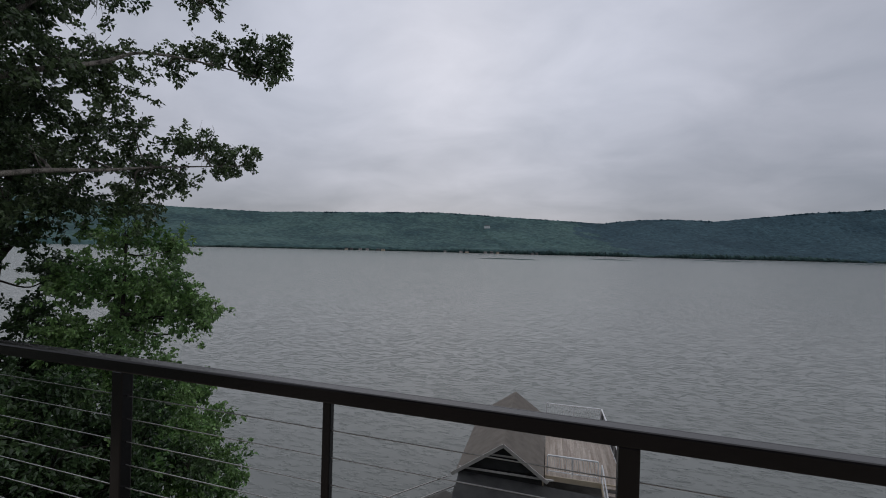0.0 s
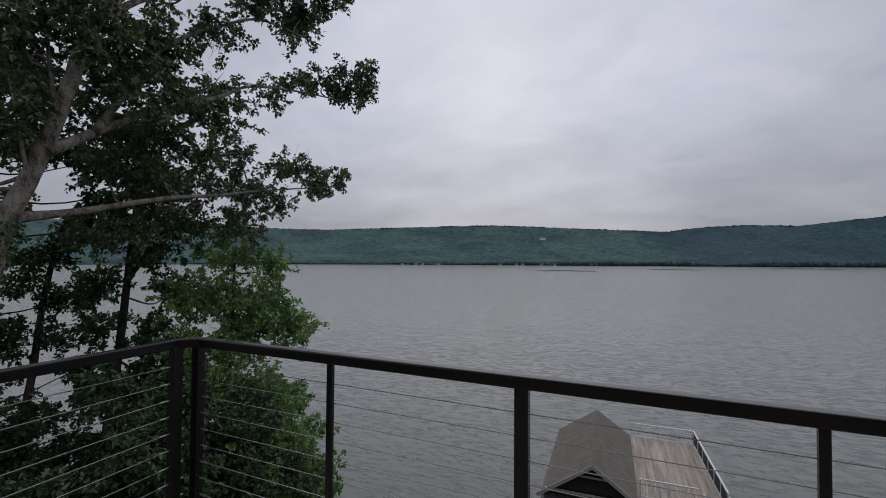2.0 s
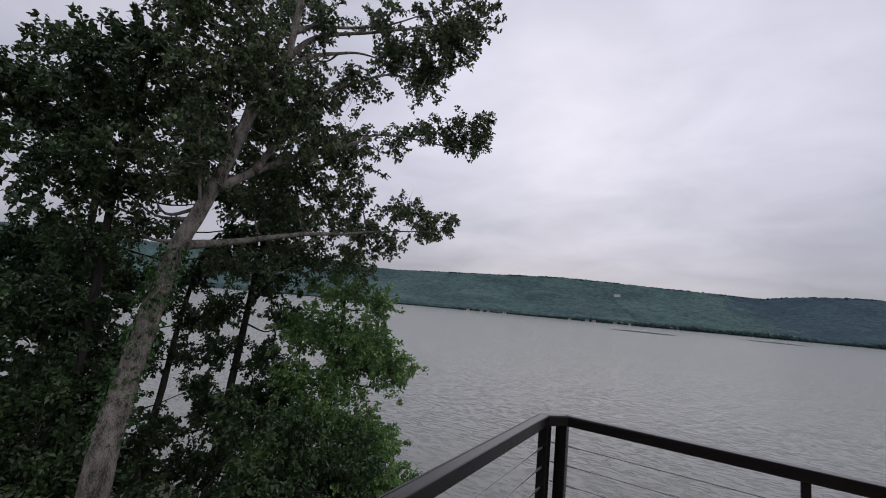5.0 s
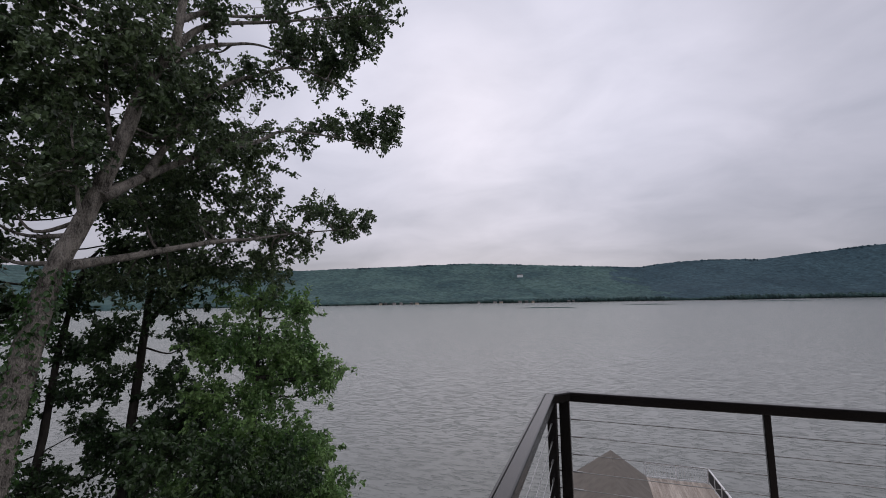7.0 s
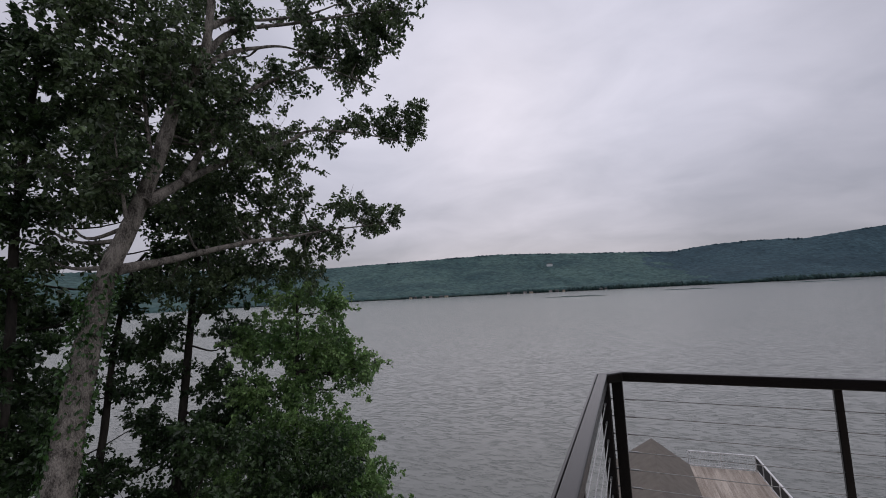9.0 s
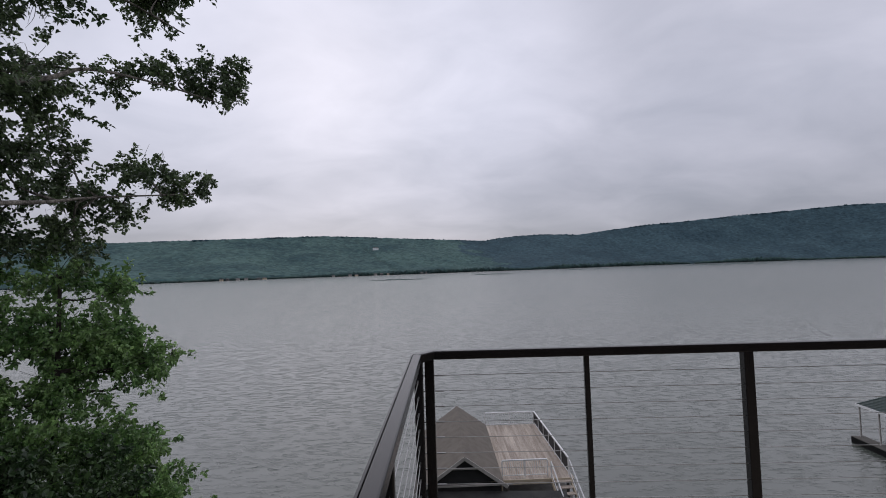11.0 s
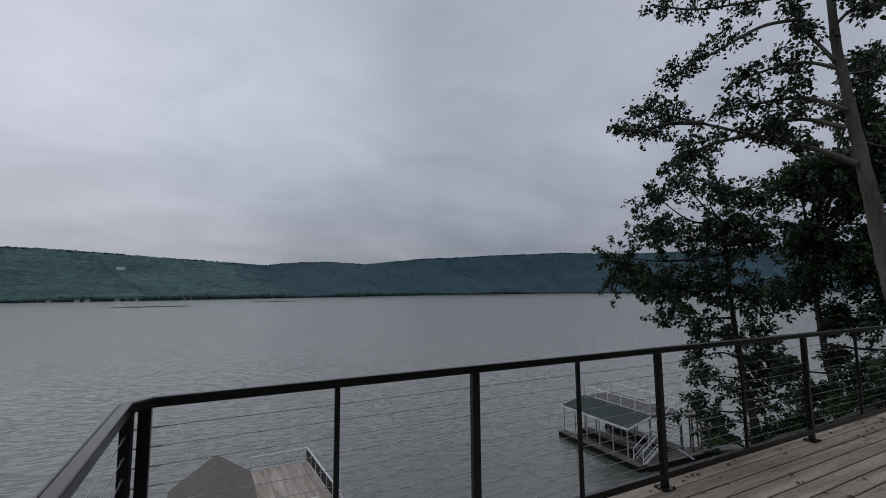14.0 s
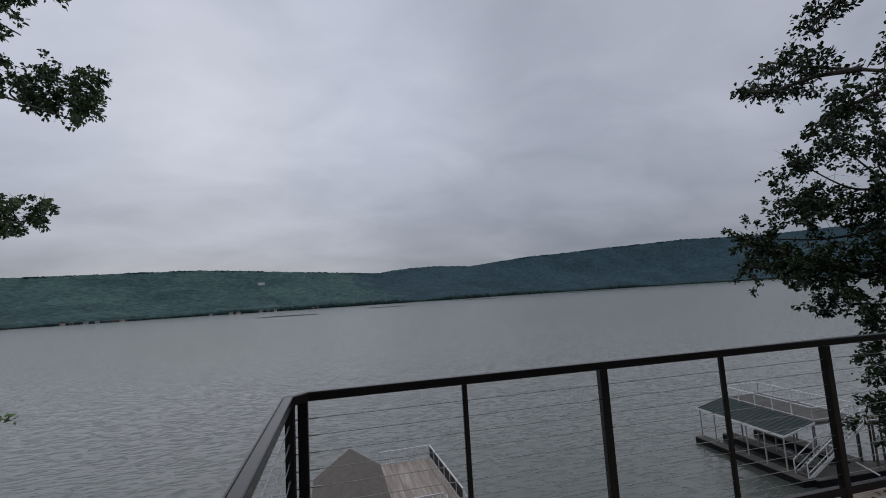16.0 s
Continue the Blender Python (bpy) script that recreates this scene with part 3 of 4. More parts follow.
# ---- the green-roofed dock ----
def green_dock():
    d = thing("boat_dock", "white-posted boat dock with green metal roof and sundeck", "boat dock", pose(30.55, 23.9, 0, 0, 0, -2.5))
    L, ez, rz = 8.3, -9.98, -9.32
    w = 2.75
    bm = bmesh.new()
    vs = [bm.verts.new(c) for c in ((0, 0, ez), (w, 0, rz), (w, L, rz), (0, L, ez))]
    f = bm.faces.new(vs)
    bmesh.ops.solidify(bm, geom=[f], thickness=0.06)
    part("roof", bm, M_GREEN, d, "green ribbed metal roof")
    for i in range(21):
        y = 0.1 + i * (L - 0.2) / 20
        part("roof_rib", beam(bmesh.new(), (0.0, y, ez + 0.02), (w, y, rz + 0.02), 0.05, 0.035), M_GREEN, d)
    part("eave_trim", beam(bmesh.new(), (-0.03, -0.05, ez - 0.08), (-0.03, L + 0.05, ez - 0.08), 0.05, 0.16), M_WHITE, d)
    part("end_trim", beam(bmesh.new(), (0, -0.06, ez - 0.06), (w, -0.06, rz - 0.06), 0.04, 0.14), M_WHITE, d)
    # sundeck
    part("sundeck", boxed((w + 0.03, 0, rz - 0.22), (w + 3.9, L, rz), 0.01), M_DOCKWOOD, d)
    x0, x1 = w + 0.1, w + 3.8
    guard(d, (x0, 0.1), (x0, L - 0.1), rz, 1.0, 1.7, False)
    guard(d, (x0, L - 0.1), (x1, L - 0.1), rz, 1.0, 1.7, False)
    guard(d, (x1, L - 0.1), (x1, 0.1), rz, 1.0, 1.7, False)
    guard(d, (x0, 0.1), (x0 + 1.7, 0.1), rz, 1.0, 1.7, False)
    bz = -12.52
    for y in np.linspace(0.15, L - 0.15, 6):
        part("dock_post", beam(bmesh.new(), (0.1, y, bz), (0.1, y, ez - 0.05), 0.075, 0.075, up=(0, 1, 0)), M_TRIM, d)
        part("dock_post", beam(bmesh.new(), (w, y, bz), (w, y, rz - 0.2), 0.09, 0.09, up=(0, 1, 0)), M_STEEL, d)
        part("dock_post", beam(bmesh.new(), (x1, y, bz), (x1, y, rz - 0.2), 0.09, 0.09, up=(0, 1, 0)), M_STEEL, d)
    for a, b2 in (((-0.35, -1.3), (0.55, L + 0.2)), ((2.3, 0.02), (3.4, L)), ((5.6, 0.02), (6.9, L)), ((0.57, -1.6), (7.2, 0.0))):
        p = part("platform", boxed((*a, bz - 0.05), (*b2, bz), 0.01), M_DOCKWOOD, d)
        part("float", boxed((a[0] - 0.02, a[1] - 0.02, -13.3), (b2[0] + 0.02, b2[1] + 0.02, bz - 0.054), 0.02), M_FLOAT, p)
    flight(d, (5.7, -1.15, rz), (0.35, -1.15, bz), (0, 1, 0), 0.95, 15, M_WHITE, M_WHITE, M_DOCKWOOD)
    part("landing", boxed((5.7, -1.3, rz - 0.18), (8.6, -0.02, rz), 0.01), M_JOIST, d)
    guard(d, (5.8, -1.25), (6.9, -1.25), rz, 1.0, 1.1, False)
    for x in (6.3, 7.4, 8.4):
        for y in (-1.2, -0.15):
            part("landing_post", beam(bmesh.new(), (x, y, -13.6), (x, y, rz - 0.16), 0.1, 0.1, up=(0, 1, 0)), M_JOIST, d)
    part("gangway", beam(bmesh.new(), (7.0, -0.8, bz + 0.03), (10.5, -2.6, -12.2), 1.1, 0.08), M_DOCKWOOD, d)
    part("gangway_rail", beam(bmesh.new(), (5.39, -0.42, -12.30), (4.94, -2.19, -12.50), 0.07, 0.07), M_WHITE, d, "white rail beside the gangway")
    return d


green_dock()


# ---- trees ----
def smooth_path(pts, per=6):
    P = [Vector(p) for p in pts]
    P = [P[0] * 2 - P[1]] + P + [P[-1] * 2 - P[-2]]
    out = []
    for i in range(1, len(P) - 2):
        for k in range(per):
            t = k / per
            a, b, c, d = P[i - 1:i + 3]
            out.append(0.5 * ((2 * b) + (c - a) * t + (2 * a - 5 * b + 4 * c - d) * t * t + (3 * b - a - 3 * c + d) * t ** 3))
    out.append(P[-2].copy())
    return out


def limb(bm, path, r0, r1, n=8, rough=0.12, seed=0, taper=0.9):
    """A tapered, knobbly tube along a path."""
    rings = []
    k = len(path)
    for i, p in enumerate(path):
        d = (path[min(i + 1, k - 1)] - path[max(i - 1, 0)]).normalized()
        s = d.orthogonal().normalized()
        u = d.cross(s)
        r = r0 + (r1 - r0) * (i / (k - 1)) ** taper
        ring = []
        for j in range(n):
            a = 2 * math.pi * j / n
            o = s * math.cos(a) + u * math.sin(a)
            rr = r * (1 + rough * noise.noise((p + o * r * 2) * 3.0 + Vector((seed, 0, 0))))
            ring.append(bm.verts.new(p + o * rr))
        rings.append(ring)
    for a, b in zip(rings, rings[1:]):
        # line up the rings so the skin does not twist
        best = min(range(n), key=lambda q: sum((a[j].co - b[(j + q) % n].co).length for j in range(0, n, 2)))
        for j in range(n):
            bm.faces.new((a[j], a[(j + 1) % n], b[(j + 1 + best) % n], b[(j + best) % n])).smooth = True
        b[:] = [b[(j + best) % n] for j in range(n)]
    bm.faces.new(rings[0][::-1]), bm.faces.new(rings[-1])
    return bm


def leaf_mesh(name, centres, normals, axes, size, material, rng):
    """Many small folded, pointed leaves in one mesh."""
    n = len(centres)
    side = np.cross(normals, axes)
    side /= np.linalg.norm(side, axis=1)[:, None] + 1e-9
    s = size * rng.uniform(0.65, 1.3, n)[:, None]
    w = s * rng.uniform(0.24, 0.36, n)[:, None]
    lift = normals * s * 0.12
    base = centres
    tip = centres + axes * s - lift * 0.8
    v = np.empty((n, 6, 3))
    v[:, 0] = base
    v[:, 1] = base + axes * s * 0.38 + side * w + lift
    v[:, 2] = base + axes * s * 0.72 + side * w * 0.8 + lift * 0.6
    v[:, 3] = tip
    v[:, 4] = base + axes * s * 0.66 - side * w * 0.85 + lift * 0.6
    v[:, 5] = base + axes * s * 0.34 - side * w + lift
    me = bpy.data.meshes.new(name)
    idx = np.arange(n)[:, None] * 6
    faces = np.concatenate([idx + np.array([[0, 1, 2, 3]]), idx + np.array([[0, 3, 4, 5]])], axis=1).reshape(-1, 4)
    me.from_pydata(v.reshape(-1, 3).tolist(), [], faces.tolist())
    me.materials.append(material)
    return me


def enrich(clumps, rng, back, k=2):
    """Smaller clumps round and behind each main one, for an uneven, deep crown."""
    out = list(clumps)
    for x, y, z, r in clumps:
        for _ in range(k):
            o = rng.normal(size=3) * 0.55 * r + np.array(back) * r * rng.uniform(0, 1.3)
            out.append((x + o[0], y + o[1], z + o[2] * 0.7, r * rng.uniform(0.45, 0.75)))
    return out


def crown(tree, clumps, material, size, rng, twigs=34, per_m=30, flat=0.8):
    """Leaves set along many fine twigs that stick out of each clump."""
    cs, ns, ax = [], [], []
    for x, y, z, r in clumps:
        k = int(6 + 1.12 * twigs * r * r)
        d = rng.normal(size=(k, 3)) * np.array((1, 1, flat))
        d /= np.linalg.norm(d, axis=1)[:, None]
        ln = r * rng.uniform(0.45, 1.2, k)
        each = (per_m * ln).astype(int) + 5
        w = np.repeat(np.arange(k), each)
        n = len(w)
        # leaves sit in tufts at a few knots of each twig
        f = (rng.choice((0.42, 0.72, 1.0), size=n, p=(0.22, 0.33, 0.45)) + rng.normal(size=n) * 0.035)[:, None]
        L = ln[w][:, None]
        off = rng.normal(size=(k, 3)) * 0.22 * r
        p = np.array((x, y, z)) + off[w] + d[w] * L * f + rng.normal(size=(n, 3)) * 0.05 - np.array((0, 0, 0.12)) * L * f * f
        a = d[w] * 0.55 + rng.normal(size=(n, 3)) * 0.75 + np.array((0, 0, -0.2))
        a /= np.linalg.norm(a, axis=1)[:, None]
        cs.append(p), ax.append(a), ns.append(rng.normal(size=(n, 3)) * 0.8 + np.array((0, 0, 0.8)))
    me = leaf_mesh("crown", np.concatenate(cs), np.concatenate(ns), np.concatenate(ax), size, material, rng)
    ob = new("crown", me)
    ob.parent = tree
    return ob


def make_tree(name, label, trunk, r0, r1, limbs, clumps, bark, leaf, size=0.13, seed=1, limb_r=0.11, back=(-0.6, 0.3, 0), extra=1, twigs=34, per_m=30, flat=0.8):
    rng = np.random.default_rng(seed)
    tree = thing(name, label, "tree")
    gx, gy, gz0 = trunk[0]
    dx, dy = (trunk[0][0] - trunk[1][0]) * 0.3, (trunk[0][1] - trunk[1][1]) * 0.3
    foot = ground_z(gx + dx, gy + dy)
    path = list(trunk)
    if gz0 > foot + 0.3:
        path = [(gx + dx, gy + dy, foot - 0.2)] + path
    tp = smooth_path(path, 8)
    part("trunk", limb(bmesh.new(), tp, r0, r1, 14, 0.16, seed), bark, tree)
    skeleton = list(tp[len(tp) // 4:])
    for i, l in enumerate(limbs):
        lp = smooth_path(l, 6)
        part("limb", limb(bmesh.new(), lp, limb_r * (1 - 0.06 * i), 0.018, 9, 0.14, seed + i, 0.65), bark, tree)
        skeleton += lp
    twig_bm = bmesh.new()
    for x, y, z, r in clumps:
        c = Vector((x, y, z))
        a = min(skeleton, key=lambda s: (s - c).length + max(0, s.z - c.z) * 0.7)
        bm = bmesh.new()
        mid = a.lerp(c, 0.5) + Vector(rng.normal(size=3)) * 0.2 * r + Vector((0, 0, -0.12 * (c - a).length if c.z > a.z else 0.15 * (c - a).length))
        if (a - c).length > 0.1:
            limb(bm, smooth_path([a, mid, c], 5), min(0.05, 0.02 + 0.012 * (a - c).length) * limb_r / 0.11, 0.011 * limb_r / 0.11, 6, 0.1, seed)
            part("branch", bm, bark, tree)
        else:
            bm.free()
        for k in range(6 + int(5 * r)):
            d = Vector(rng.normal(size=3)).normalized()
            e = c + d * r * rng.uniform(0.7, 1.2)
            m1 = c.lerp(e, 0.5) + Vector(rng.normal(size=3)) * 0.15 * r
            limb(twig_bm, smooth_path([c, m1, e], 3), 0.009 * min(1, limb_r / 0.11), 0.003, 4, 0.0, seed)
    tagged(part("fine_twig_growth", twig_bm, bark, tree), kind="stuff")
    crown(tree, enrich(clumps, rng, back, extra), leaf, size, rng, twigs, per_m, flat)
    return tree


oak = make_tree("oak_tree", "tall oak with pale leaning trunk and dark leafy limbs",
    [(-9.91, 2.07, -2.48), (-10.30, 2.42, -1.01), (-10.53, 2.74, 0.41), (-10.62, 2.95, 1.39), (-10.60, 3.15, 2.26), (-10.37, 3.52, 3.53), (-9.98, 3.85, 5.08), (-9.71, 4.09, 6.50), (-9.28, 4.34, 7.44), (-9.11, 4.45, 8.30), (-9.04, 4.55, 10.65)], 0.31, 0.08,
    [[(-10.12, 3.64, 3.89), (-10.34, 4.90, 4.82), (-10.34, 6.28, 5.75), (-9.97, 7.84, 6.60), (-10.04, 9.18, 7.47), (-9.25, 11.00, 7.79), (-7.96, 13.11, 7.77)],
     [(-10.35, 3.25, 2.35), (-10.83, 4.70, 2.67), (-10.36, 6.59, 3.23), (-10.33, 8.30, 3.56), (-10.43, 9.93, 3.95), (-9.04, 12.28, 4.40)],
     [(-10.25, 4.62, 4.59), (-10.53, 5.45, 5.95), (-10.40, 6.45, 7.69), (-9.68, 7.79, 8.85), (-9.30, 9.02, 9.54), (-8.26, 10.68, 9.26)]]
    + [[(-9.39, 4.30, 7.27), (-9.61, 5.24, 8.69), (-9.78, 6.27, 9.61), (-9.25, 7.65, 10.41), (-8.13, 9.31, 11.36), (-7.16, 10.90, 12.21)],
       [(-9.44, 4.28, 7.18), (-9.56, 5.34, 8.26), (-9.63, 6.45, 9.04), (-9.68, 7.59, 9.68), (-9.29, 8.99, 9.88)],
       [(-9.18, 4.50, 8.42), (-9.55, 5.53, 9.39), (-9.63, 6.73, 10.10), (-9.12, 8.19, 11.02), (-8.57, 9.64, 12.30)],
       [(-10.38, 3.46, 3.35), (-10.28, 3.30, 3.71), (-10.19, 3.03, 5.07)],
       [(-9.95, 3.83, 4.99), (-10.20, 3.74, 5.38), (-10.24, 3.54, 7.66), (-10.15, 3.55, 8.66)]],
    [(-10.9, 3.0, 7.2, 1.14), (-11.1, 2.3, 7.4, 0.72), (-10.7, 4.8, 8.0, 1.14), (-10.8, 6.7, 7.8, 1.03), (-9.7, 8.7, 9.9, 0.60), (-9.4, 10.4, 9.9, 0.71), (-9.3, 9.7, 10.9, 0.87), (-9.5, 11.1, 8.5, 0.63), (-8.4, 12.5, 8.7, 0.92), (-8.0, 13.0, 8.2, 0.56), (-10.6, 10.6, 7.7, 0.62), (-11.0, 8.4, 7.3, 0.94), (-10.7, 6.5, 9.1, 0.53), (-11.3, 6.3, 7.3, 0.94), (-11.6, 3.5, 6.4, 0.77), (-10.4, 8.0, 8.8, 0.80), (-11.4, 5.5, 7.0, 0.71), (-11.5, 7.0, 5.7, 1.09), (-11.1, 8.7, 6.2, 0.96), (-11.2, 9.8, 5.2, 0.81), (-10.0, 11.5, 5.0, 0.86), (-9.3, 12.3, 4.7, 0.55), (-11.2, 10.1, 4.0, 0.99), (-11.5, 8.2, 4.6, 0.98)]
    + [(-11.8, 8.2, 2.9, 0.88), (-11.3, 10.1, 2.8, 0.97), (-12.1, 6.7, 4.3, 0.82), (-11.9, 5.5, 5.8, 0.65), (-10.6, 11.0, 3.8, 0.58), (-11.0, 6.8, 4.0, 0.53), (-12.5, 3.1, 3.9, 0.70), (-12.0, 2.6, 4.8, 0.70), (-12.6, 3.8, 4.6, 0.62), (-13.2, 3.2, 2.8, 0.72), (-13.3, 4.2, 3.1, 0.53), (-12.1, 5.8, 4.4, 0.77), (-12.9, 6.0, 2.2, 0.64), (-12.7, 7.2, 2.4, 0.76), (-13.3, 2.6, 3.9, 0.72), (-12.0, 5.8, 6.6, 0.67), (-11.7, 4.5, 6.4, 0.58), (-8.2, 10.8, 11.6, 0.70), (-8.8, 10.3, 10.3, 0.77), (-7.5, 11.5, 12.5, 0.45), (-9.3, 8.9, 10.4, 0.58), (-8.4, 10.1, 11.9, 1.20), (-7.5, 10.9, 12.5, 1.00), (-9.3, 7.7, 10.8, 0.74)]
    + [(-9.2, 5.4, 9.5, 0.63), (-10.8, 3.0, 9.0, 1.10), (-10.2, 4.2, 9.6, 1.00), (-10.9, 2.6, 8.4, 0.70), (-9.2, 12.0, 8.5, 0.55), (-8.7, 12.7, 8.2, 0.55), (-8.9, 12.6, 4.9, 0.50), (-9.6, 11.9, 4.2, 0.50), (-9.7, 3.5, 7.7, 0.55), (-9.3, 3.8, 8.0, 0.55), (-9.1, 4.1, 7.3, 0.45), (-9.4, 3.7, 6.8, 0.40), (-10.2, 3.1, 6.7, 0.60), (-9.4, 4.8, 6.9, 0.50), (-9.3, 5.4, 6.4, 0.42), (-9.5, 4.9, 5.7, 0.42), (-9.3, 4.0, 6.2, 0.30), (-9.7, 5.9, 5.6, 0.45), (-9.5, 6.5, 6.1, 0.45), (-10.2, 3.0, 5.5, 0.50), (-9.8, 3.1, 4.7, 0.35), (-10.4, 2.8, 6.2, 0.50)]
    + [(-10.2, 2.9, 4.3, 0.45)],
    M_BARK_OAK, M_LEAF_OAK, 0.13, seed=11, limb_r=0.14, twigs=34, per_m=36)

make_tree("maple_tree", "slim dark-trunked tree with sparse shaded leaves on the bank",
    [(-14.23, 7.09, -5.68), (-15.11, 8.03, -1.71), (-15.20, 8.47, 2.76), (-14.85, 8.60, 5.59), (-14.44, 8.71, 7.31)], 0.2, 0.06,
    [[(-15.28, 8.42, 0.79), (-14.50, 8.81, 1.83), (-13.66, 9.19, 2.43)],
     [(-15.20, 8.47, 2.76), (-14.68, 8.78, 3.16), (-13.70, 9.02, 3.30)]],
    [(-14.3, 8.4, 1.8, 0.74), (-14.1, 9.4, 0.4, 0.89), (-15.5, 7.6, 0.7, 0.73), (-14.4, 8.8, -1.4, 0.87), (-15.4, 7.5, -1.0, 0.74), (-13.9, 8.9, 2.7, 0.97), (-14.1, 8.4, -3.4, 1.05), (-15.1, 7.2, -3.1, 0.87), (-14.2, 7.5, -4.9, 1.15), (-13.3, 9.1, -2.1, 0.96), (-15.7, 7.2, 2.6, 0.55)],
    M_BARK_DARK, M_LEAF_DARK, 0.14, seed=12, twigs=44, extra=1, per_m=36)

make_tree("young_tree", "thin dark tree with airy leaves on the bank",
    [(-14.98, 5.16, -4.85), (-15.54, 5.72, -2.29), (-15.93, 6.15, 0.25), (-16.01, 6.65, 2.60), (-15.83, 7.03, 3.41)], 0.15, 0.05,
    [],
    [(-15.4, 6.7, 2.4, 0.61), (-16.0, 5.6, 0.6, 0.54), (-15.5, 6.6, 0.2, 0.61), (-15.5, 6.2, -1.3, 0.55), (-15.9, 5.4, -1.3, 0.51), (-14.8, 5.3, -3.5, 0.72), (-14.2, 5.8, -4.5, 0.82), (-15.0, 7.2, 3.3, 0.65)],
    M_BARK_DARK, M_LEAF_DARK, 0.14, seed=13, twigs=44, extra=1, per_m=36)

make_tree("lime_tree", "bright green bushy tree leaning out over the water",
    [(-9.84, 7.65, -7.62), (-10.72, 8.83, -4.80), (-11.34, 9.65, -1.09), (-11.44, 9.82, 1.63)], 0.14, 0.04,
    [],
    [(-11.6, 9.9, 1.7, 0.86), (-10.6, 10.8, 1.1, 0.75), (-12.0, 9.5, 0.2, 1.10), (-11.0, 10.4, -0.2, 1.00), (-10.0, 11.1, -1.0, 0.66), (-9.3, 11.6, -1.0, 0.40), (-11.4, 9.8, -1.5, 1.16), (-10.0, 9.9, -3.0, 0.94), (-11.1, 8.9, -2.9, 1.19), (-9.2, 10.2, -3.8, 0.69), (-9.7, 8.9, -4.1, 1.18), (-8.3, 9.8, -4.7, 0.58), (-10.5, 7.9, -4.7, 1.16), (-8.5, 8.6, -5.3, 0.98), (-7.3, 9.2, -5.7, 0.61), (-11.5, 7.2, -4.0, 0.98), (-9.0, 7.8, -5.8, 1.36), (-12.9, 8.9, -0.1, 0.84), (-12.4, 8.6, -1.7, 0.81)] + [(-10.7, 12.2, -4.1, 0.75), (-10.5, 12.4, -6.2, 0.75), (-9.6, 12.0, -7.2, 1.06), (-9.5, 12.7, -8.0, 0.7), (-10.4, 11.6, -5.4, 1.17), (-9.8, 11.6, -1.5, 0.4), (-10.4, 11.0, -1.0, 0.94)],
    M_BARK_DARK, M_LEAF_LIME, 0.13, seed=14, twigs=46, extra=1, per_m=42)

make_tree("bank_tree", "dense dark-leaved tree beside the oak",
    [(-12.32, 1.99, -3.31), (-13.00, 2.45, 0.25), (-13.06, 2.48, 4.30), (-12.36, 2.54, 8.24)], 0.15, 0.06,
    [],
    [(-11.9, 2.0, 7.3, 0.83), (-12.4, 2.1, 5.8, 0.79), (-12.9, 2.2, 3.8, 0.68), (-13.1, 2.2, 2.1, 0.76), (-13.1, 2.3, 0.3, 0.96), (-12.8, 2.9, 0.7, 0.39), (-12.3, 2.0, -1.6, 0.93), (-12.6, 2.9, -1.2, 0.54), (-11.4, 2.2, -2.7, 0.61), (-13.2, 1.1, 4.1, 0.98), (-13.5, 1.1, 0.5, 1.14), (-12.4, 1.0, 6.7, 0.92), (-12.0, 0.8, -2.1, 0.91)],
    M_BARK_DARK, M_LEAF_DARK, 0.14, seed=15, twigs=50, extra=1, per_m=38)

make_tree("wood_tree", "dense dark tree standing behind the oak",
    [(-16.96, 3.15, -4.84), (-17.88, 3.58, -0.07), (-17.88, 3.59, 5.22), (-17.16, 3.57, 8.62)], 0.2, 0.07,
    [],
    [(-16.7, 3.8, 2.8, 0.44), (-16.5, 6.1, 5.0, 0.57), (-16.2, 7.4, 0.1, 0.62), (-16.2, 5.0, -0.7, 0.67), (-15.9, 7.1, -2.5, 0.67), (-14.3, 9.1, -3.0, 0.88), (-15.3, 4.2, -1.5, 0.59), (-16.6, 3.5, 8.3, 0.85), (-16.5, 4.5, 7.7, 0.68), (-16.1, 5.8, 7.1, 0.80), (-17.4, 3.7, 5.9, 0.77), (-17.8, 4.1, 1.3, 0.98), (-17.2, 5.4, 1.5, 0.56), (-17.7, 3.6, -1.5, 1.17), (-17.0, 4.5, -3.1, 0.94), (-16.0, 3.6, -3.9, 1.09), (-16.1, 5.3, -4.9, 0.97), (-16.7, 1.8, 6.3, 1.51), (-17.4, 1.9, 1.8, 1.59), (-16.1, 1.5, -2.1, 1.60), (-15.3, 5.8, 5.5, 0.89), (-15.3, 7.2, 4.9, 0.86), (-15.2, 7.8, 3.0, 0.62), (-14.9, 8.9, 4.3, 1.05)]
    + [(-15.7, 6.0, 1.6, 0.65), (-14.7, 7.7, 6.1, 1.05), (-14.9, 5.0, 6.5, 0.81)],
    M_BARK_DARK, M_LEAF_DARK, 0.15, seed=16, twigs=46, extra=1, per_m=36)

